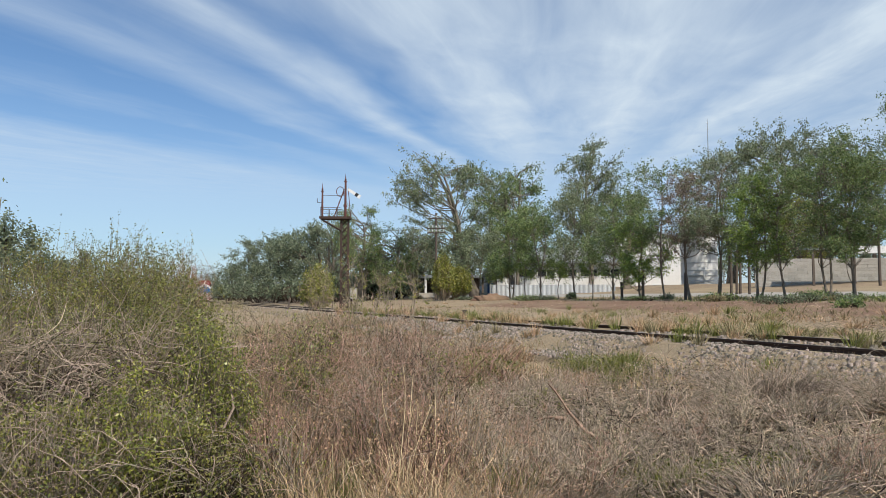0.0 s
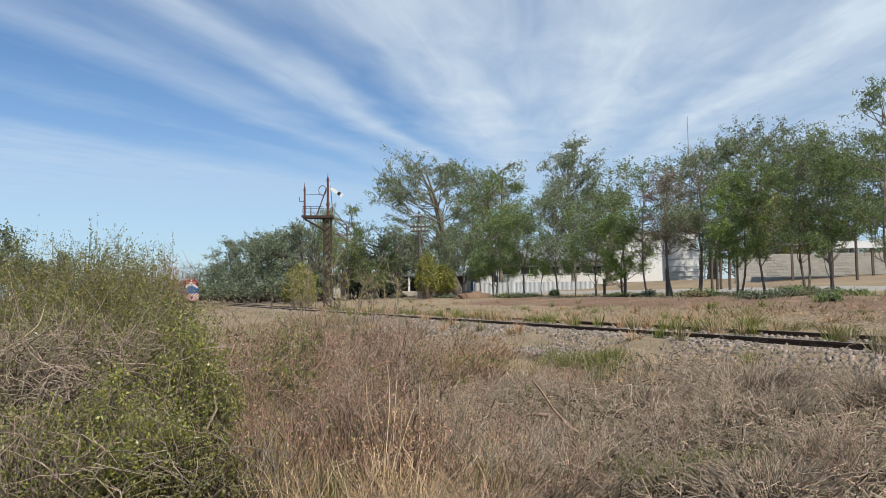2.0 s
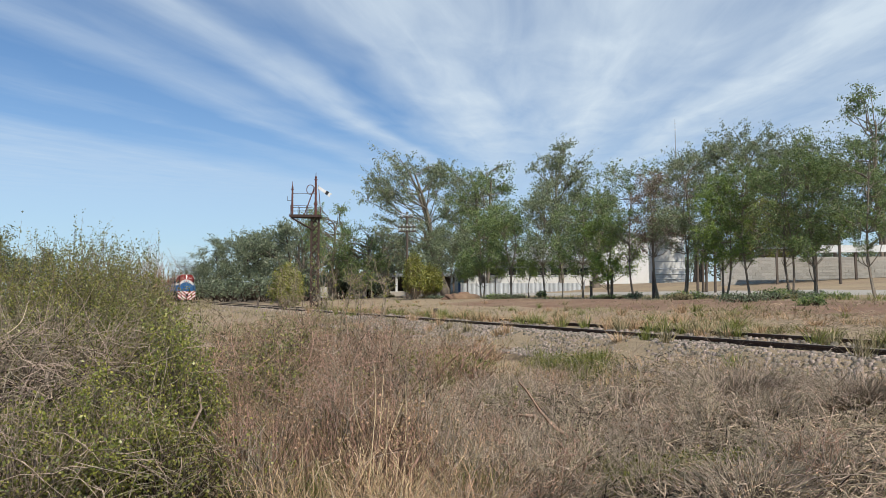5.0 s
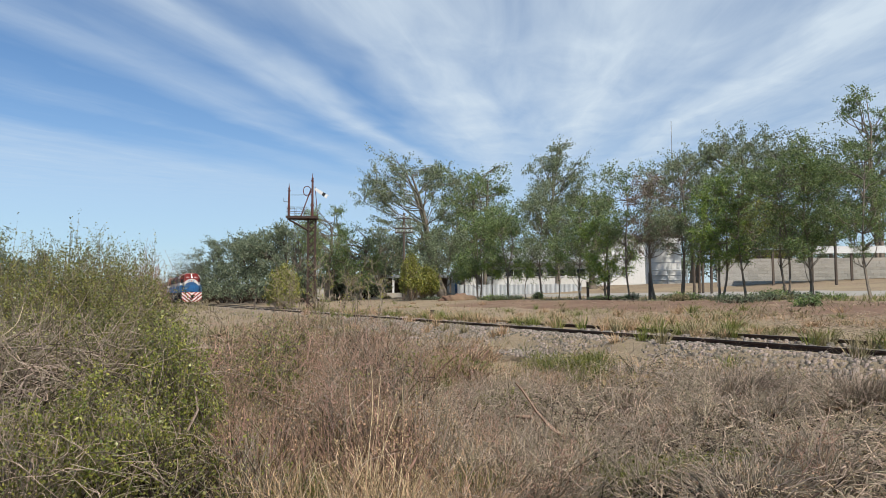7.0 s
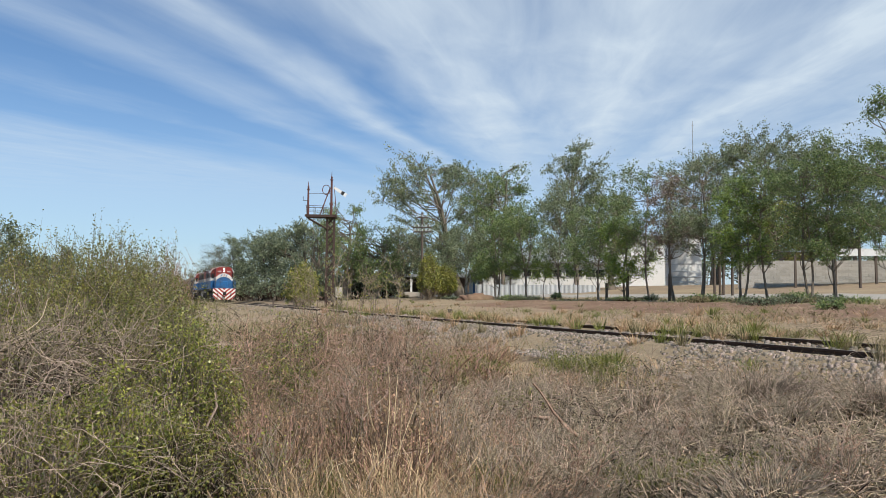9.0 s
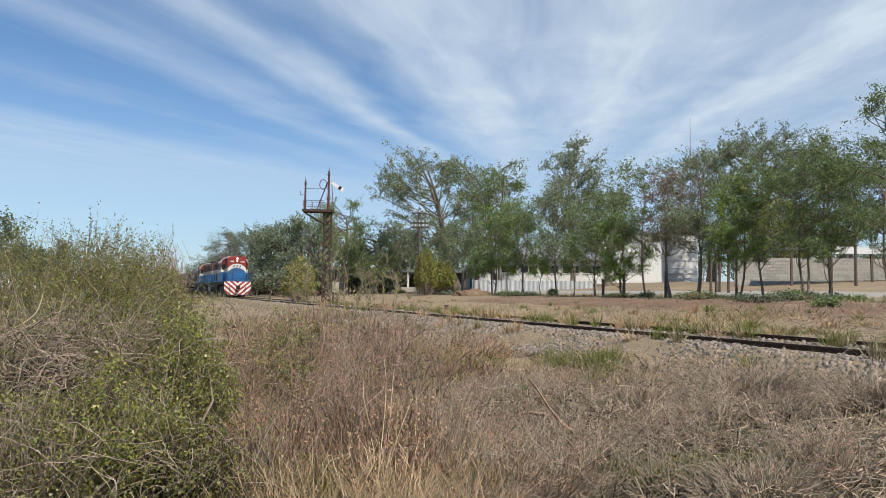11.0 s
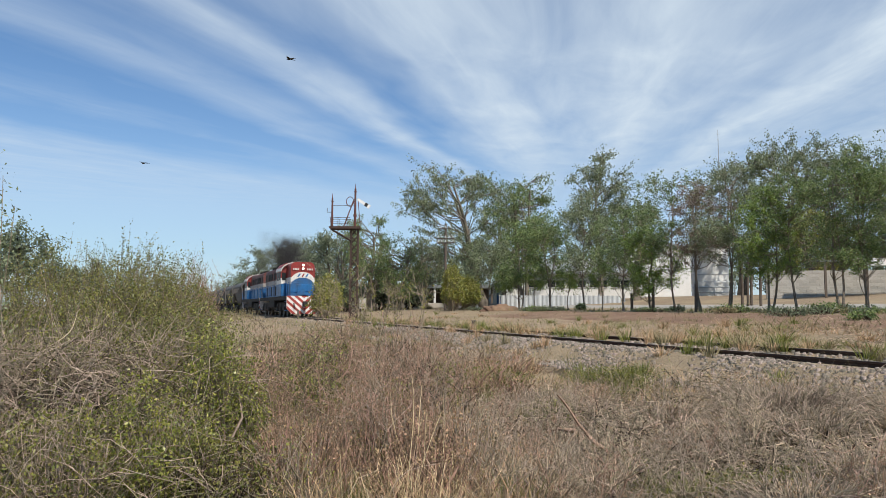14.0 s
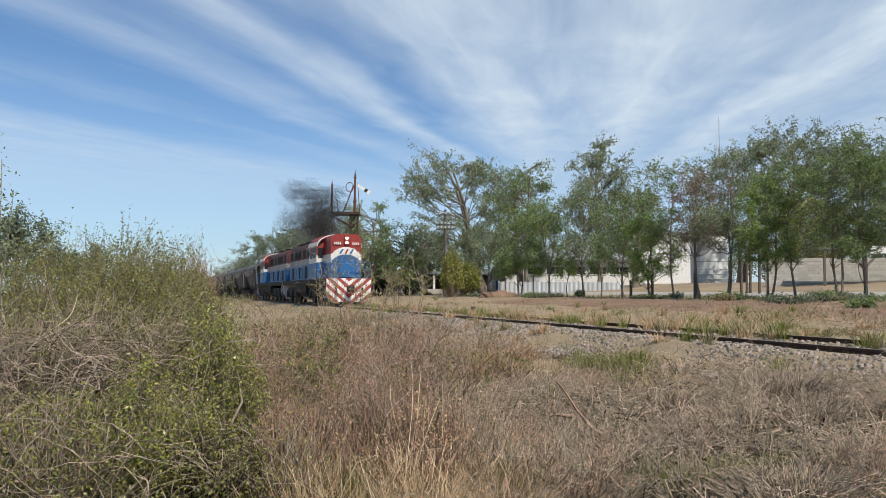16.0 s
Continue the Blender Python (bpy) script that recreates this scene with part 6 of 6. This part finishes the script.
    for x in (-0.15, -L + 0.1):
        for y in (-1.12, 1.12):
            s = 1 if y > 0 else -1
            bm = bmesh.new()
            tube(bm, (x, y, 1.46), (x, y, 2.5), 0.022, seg=6)
            tube(bm, (x, y, 2.5), (x, y * 0.25, 2.42), 0.022, seg=6)
            part("end_rail", bm, M_TBLUE, loco)
            for k in range(3):
                bm = bmesh.new()
                box(bm, x - 0.55, x - 0.08 if x > -5 else x - 0.08, y - 0.18, y + 0.18, 0.42 + 0.33 * k, 0.46 + 0.33 * k)
                part("step", bm, M_TBLUE, loco)
    # tank, trucks
    bm = bmesh.new()
    prism(bm, [(-1.25, 1.2), (-1.25, 0.7), (-0.95, 0.42), (0.95, 0.42), (1.25, 0.7), (1.25, 1.2)], 0, -8.9, -5.9)
    part("fuel_tank", bm, M_TGRIME, loco, "grimy black fuel tank")
    for cx in (-3.3, -11.4):
        bm = bmesh.new()
        for y in (-1.12, 1.02):
            prism(bm, [(cx - 2.2, 0.55), (cx - 2.2, 0.85), (cx - 1.6, 1.02), (cx + 1.6, 1.02), (cx + 2.2, 0.85), (cx + 2.2, 0.55), (cx + 1.2, 0.42), (cx - 1.2, 0.42)], 1, y, y + 0.1)
            for dx in (-1.7, 0.0, 1.7):
                box(bm, cx + dx - 0.2, cx + dx + 0.2, y - 0.08, y + 0.18, 0.36, 0.72, bevel=0.03)
                tube(bm, (cx + dx + 0.42, y + 0.05, 0.5), (cx + dx + 0.42, y + 0.05, 0.98), 0.1, seg=8)
        part("bogie_frame", bm, M_TGRIME, loco, "black bogie side frames")
        for dx in (-1.7, 0.0, 1.7):
            wheelset(loco, cx + dx, 0.5, "")
    return loco


def build_hopper(label):
    w = thing("hopper_wagon", label, "freight wagon", "hopper wagons")
    L = 10.4
    bm = bmesh.new()
    box(bm, -L, 0, -0.35, 0.35, 0.85, 1.12, bevel=0.02)
    for x in (-0.25, -L + 0.1):
        box(bm, x - 0.1, x + 0.12, -1.3, 1.3, 0.85, 1.12)
    part("underframe", bm, M_TGRIME, w)
    # body with rounded sides and sloped ends
    bm = bmesh.new()
    def ring(x, f, zlow):
        pts = []
        for i in range(15):
            a = math.pi * i / 14
            pts.append((1.42 * math.cos(a) * (0.86 + 0.14 * math.sin(a) ** 0.5), 2.75 + 0.88 * math.sin(a)))
        pts = pts + [(-1.02 * f, zlow + 0.25), (-0.5, zlow), (0.5, zlow), (1.02 * f, zlow + 0.25)]
        return [bm.verts.new((x, a, b)) for a, b in pts]
    rings = [ring(-0.7, 0.95, 3.05), ring(-2.6, 1.0, 1.35), ring(-3.6, 0.9, 0.75), ring(-5.2, 1.0, 1.25), ring(-6.8, 0.9, 0.75), ring(-L + 2.6, 1.0, 1.35), ring(-L + 0.7, 0.95, 3.05)]
    for a, b in zip(rings, rings[1:]):
        for i in range(len(a)):
            j = (i + 1) % len(a)
            bm.faces.new((a[i], a[j], b[j], b[i]))
    bm.faces.new(rings[0][::-1])
    bm.faces.new(rings[-1])
    bmesh.ops.recalc_face_normals(bm, faces=bm.faces)
    part("body", bm, M_HOPPER, w, "dark grey rounded hopper body")
    for k in range(8):
        xx = -1.7 - k * (L - 3.4) / 7
        for y in (-1.44, 1.38):
            bm = bmesh.new()
            box(bm, xx - 0.05, xx + 0.05, y, y + 0.06, 2.3 if 0 < k < 7 else 2.6, 2.85)
            part("rib", bm, M_HOPPER, w)
    for x, s in ((-0.35, -1), (-L + 0.35, 1)):
        for y in (-1.1, 1.1):
            bm = bmesh.new()
            tube(bm, (x, y, 1.1), (x + s * 0.75, y, 2.9), 0.05, seg=6)
            part("end_strut", bm, M_HOPPER, w)
        bm = bmesh.new()
        box(bm, min(x, x + s * 0.3), max(x, x + s * 0.3), 0.2, 1.1, 1.12, 2.3, bevel=0.03)
        part("end_panel", bm, M_HOPPERPALE, w, "pale grey end panel")
        bm = bmesh.new()
        box(bm, x - 0.1, x + 0.75 if s < 0 else x + 0.1, -0.1, 0.1, 0.85, 1.05) if s < 0 else box(bm, x - 0.75, x + 0.1, -0.1, 0.1, 0.85, 1.05)
        part("coupler", bm, M_TGRIME, w)
    bm = bmesh.new()
    box(bm, -L + 1.0, -1.0, -0.3, 0.3, 3.62, 3.72)
    part("roof_walk", bm, M_HOPPERPALE, w)
    for cx in (-2.1, -L + 2.1):
        bm = bmesh.new()
        for y in (-1.08, 1.0):
            prism(bm, [(cx - 1.2, 0.4), (cx - 1.2, 0.6), (cx - 0.4, 0.85), (cx + 0.4, 0.85), (cx + 1.2, 0.6), (cx + 1.2, 0.4), (cx + 0.4, 0.3), (cx - 0.4, 0.3)], 1, y, y + 0.08)
        part("bogie_frame", bm, M_TGRIME, w)
        for dx in (-0.9, 0.9):
            wheelset(w, cx + dx, 0.44, "")
    return w


M_SMOKE = material("soot", (0.075, 0.072, 0.072), (0.055, 0.053, 0.053), rough=1.0, bump=0, spec=0.0)
M_HAZE = material("thin_soot", (0.16, 0.155, 0.15), (0.12, 0.118, 0.115), rough=1.0, bump=0, spec=0.0)


def build_smoke():
    """Soot as clouds of minute flakes; each puff keeps its shape and drifts."""
    out = []
    for i in range(PUFFS + HAZES):
        thick = i < PUFFS
        n = 7000 if thick else 6000
        p = np.clip(rng.normal(size=(n, 3)), -1.5, 1.5) * (np.array([0.95, 0.38, 0.46]) if thick else 1.3)
        p *= 1 + 0.25 * np.sin(p[:, :1] * 5 + i) * np.cos(p[:, 2:] * 4 + i)
        g = Growth()
        g.leaves(p, 0.028, 0.034)
        ob = g.build("smoke_puff" if thick else "smoke_haze", [M_SMOKE if thick else M_HAZE])
        out.append(tagged(ob, "dark diesel smoke puff above the locomotive" if thick else "thin grey diesel haze behind the locomotive", "smoke", "smoke puffs", "stuff"))
    return out


PUFFS, HAZES = 13, 5
loco_front = build_loco("red, white and blue diesel locomotive with chevron pilot, leading the train")
loco_rear = build_loco("second red, white and blue diesel locomotive, running cab backwards")
wagons = [build_hopper("dark grey bulk hopper wagon behind the locomotives") for i in range(9)]
smoke = build_smoke()


# ---- birds ----
M_BIRD = material("dark_plumage", (0.05, 0.048, 0.05), (0.03, 0.03, 0.032), rough=0.8, bump=0)
BIRD_WAYS = [
    [(0.0, 70, -60, 22), (12.9, 30, -4, 14)] + [(13.5, 0.51, 9, 5.72), (13.6, -0.88, 10, 5.27), (13.7, -2.28, 11, 4.85), (13.8, -3.53, 12, 4.61), (13.9, -4.91, 13, 4.46), (14, -6.34, 14, 4.43), (14.1, -7.87, 15, 4.48), (14.2, -9.52, 16, 4.77), (14.3, -10.97, 17, 5), (14.4, -12.76, 18, 5.33)] + [(16.0, -60, 50, 14)],
    [(0.0, 74, -55, 20), (12.9, 40, -6, 9)] + [(13.8, 1.65, 9, 3.05), (13.9, -0.35, 10, 4.4), (14, -2.66, 11, 5.53), (14.1, -4.79, 12, 6.54), (14.2, -7.14, 13, 7.87)] + [(16.0, -50, 30, 20)],
]


def build_bird():
    bird = thing("bird", "small dark swallow-like bird in flight", "bird", "birds in flight")
    bm = bmesh.new()
    bmesh.ops.create_uvsphere(bm, u_segments=10, v_segments=6, radius=1.0, matrix=Matrix.Diagonal((0.05, 0.017, 0.015, 1)))
    bmesh.ops.create_uvsphere(bm, u_segments=8, v_segments=5, radius=0.013, matrix=Matrix.Translation((0.05, 0, 0.005)))
    part("body", bm, M_BIRD, bird)
    bm = bmesh.new()
    prism(bm, [(-0.04, -0.007), (-0.04, 0.007), (-0.10, 0.022), (-0.08, 0.0), (-0.10, -0.022)], 2, -0.002, 0.002)
    part("tail", bm, M_BIRD, bird)
    for s in (-1, 1):
        bm = bmesh.new()
        prism(bm, [(0.025, 0.0), (0.03, s * 0.04), (-0.02, s * 0.115), (-0.013, s * 0.04), (-0.02, 0.0)], 2, -0.002, 0.002)
        wing = part("wing", bm, M_BIRD, bird)
        WINGS.append((wing, s))
    return bird


WINGS = []
birds = [build_bird() for way in BIRD_WAYS]

# how far along the track the leading end is
RUN = [(0.0, 142.0), (2.0, 130.2), (4.0, 118.3), (6.5, 103.0), (9.0, 85.4), (11.5, 68.2), (14.0, 51.7), (16.0, 38.5)]


def run_at(t):
    return float(np.interp(t, [a for a, _ in RUN], [b for _, b in RUN]))


HEAD = math.degrees(math.atan2(-UY, -UX))


def motions():
    def rows(offset, turn=0.0):
        out = []
        for t, s in RUN:
            x, y = track_xy(s + offset)
            out.append((t, pose(x, y, RAIL_Z, 0, 0, HEAD + turn)))
        return out
    walk(loco_front, rows(-0.75))
    walk(loco_rear, rows(-0.75 + 15.2 + 14.6, 180.0))
    for i, w in enumerate(wagons):
        walk(w, rows(-0.75 + 30.6 + i * 11.3))
    ts = [k * 0.1 for k in range(161)]
    back = {loco_rear}
    for e, x, r in WHEELS:
        way = -1 if e.parent in back else 1
        out = []
        for t in ts:
            roll = math.degrees((run_at(0) - run_at(t)) / r) * way
            out.append((t, pose(x, 0, r, 0, roll, 0)))
        walk(e, out)
    for ob, way in zip(birds, BIRD_WAYS):
        out = []
        for k, (t, x, y, z) in enumerate(way):
            a, b = way[max(k - 1, 0)], way[min(k + 1, len(way) - 1)]
            out.append((t, pose(x, y, z, 0, 0, max(130.0, min(170.0, math.degrees(math.atan2(b[2] - a[2], b[1] - a[1])))))))
        walk(ob, out)
    for w, s in WINGS:
        walk(w, [(t, pose(0, 0, 0.01, s * (15 + 40 * math.sin(t * 20)), 0, 0)) for t in [0.0] + [13.0 + 0.1 * k for k in range(16)] + [16.0]])
    # puffs wait inside the hood, leave the stack, rise and fall behind
    for i, ob in enumerate(smoke[PUFFS:]):
        out = []
        for t, s in RUN:
            x, y = track_xy(s + 7.0 + i * 3.2 + 0.5 * math.sin(t + i), TRACK_D + 0.3 * i)
            out.append((t, pose(x, y, RAIL_Z + 4.5 + 0.35 * i, 0, 0, HEAD)))
        walk(ob, out)
    for i, ob in enumerate(smoke[:PUFFS]):
        born = 12.3 + i * 0.27
        out = []
        for k in range(33):
            t = k * 0.5
            age = max(0.0, t - born)
            s = run_at(t) - 0.75 + 6.9 + age * (1.3 + 0.45 * math.sin(i * 2.1))
            rise = 2.85 + (1.25 + 0.4 * math.sin(i * 2.7)) * age ** 0.8 + min(age, 0.4) * 2.6
            x, y = track_xy(s, TRACK_D + 0.5 * age * math.sin(i * 1.3))
            out.append((t, pose(x, y, RAIL_Z + rise, 0, 0, HEAD + 12 * age)))
        walk(ob, out)


motions()
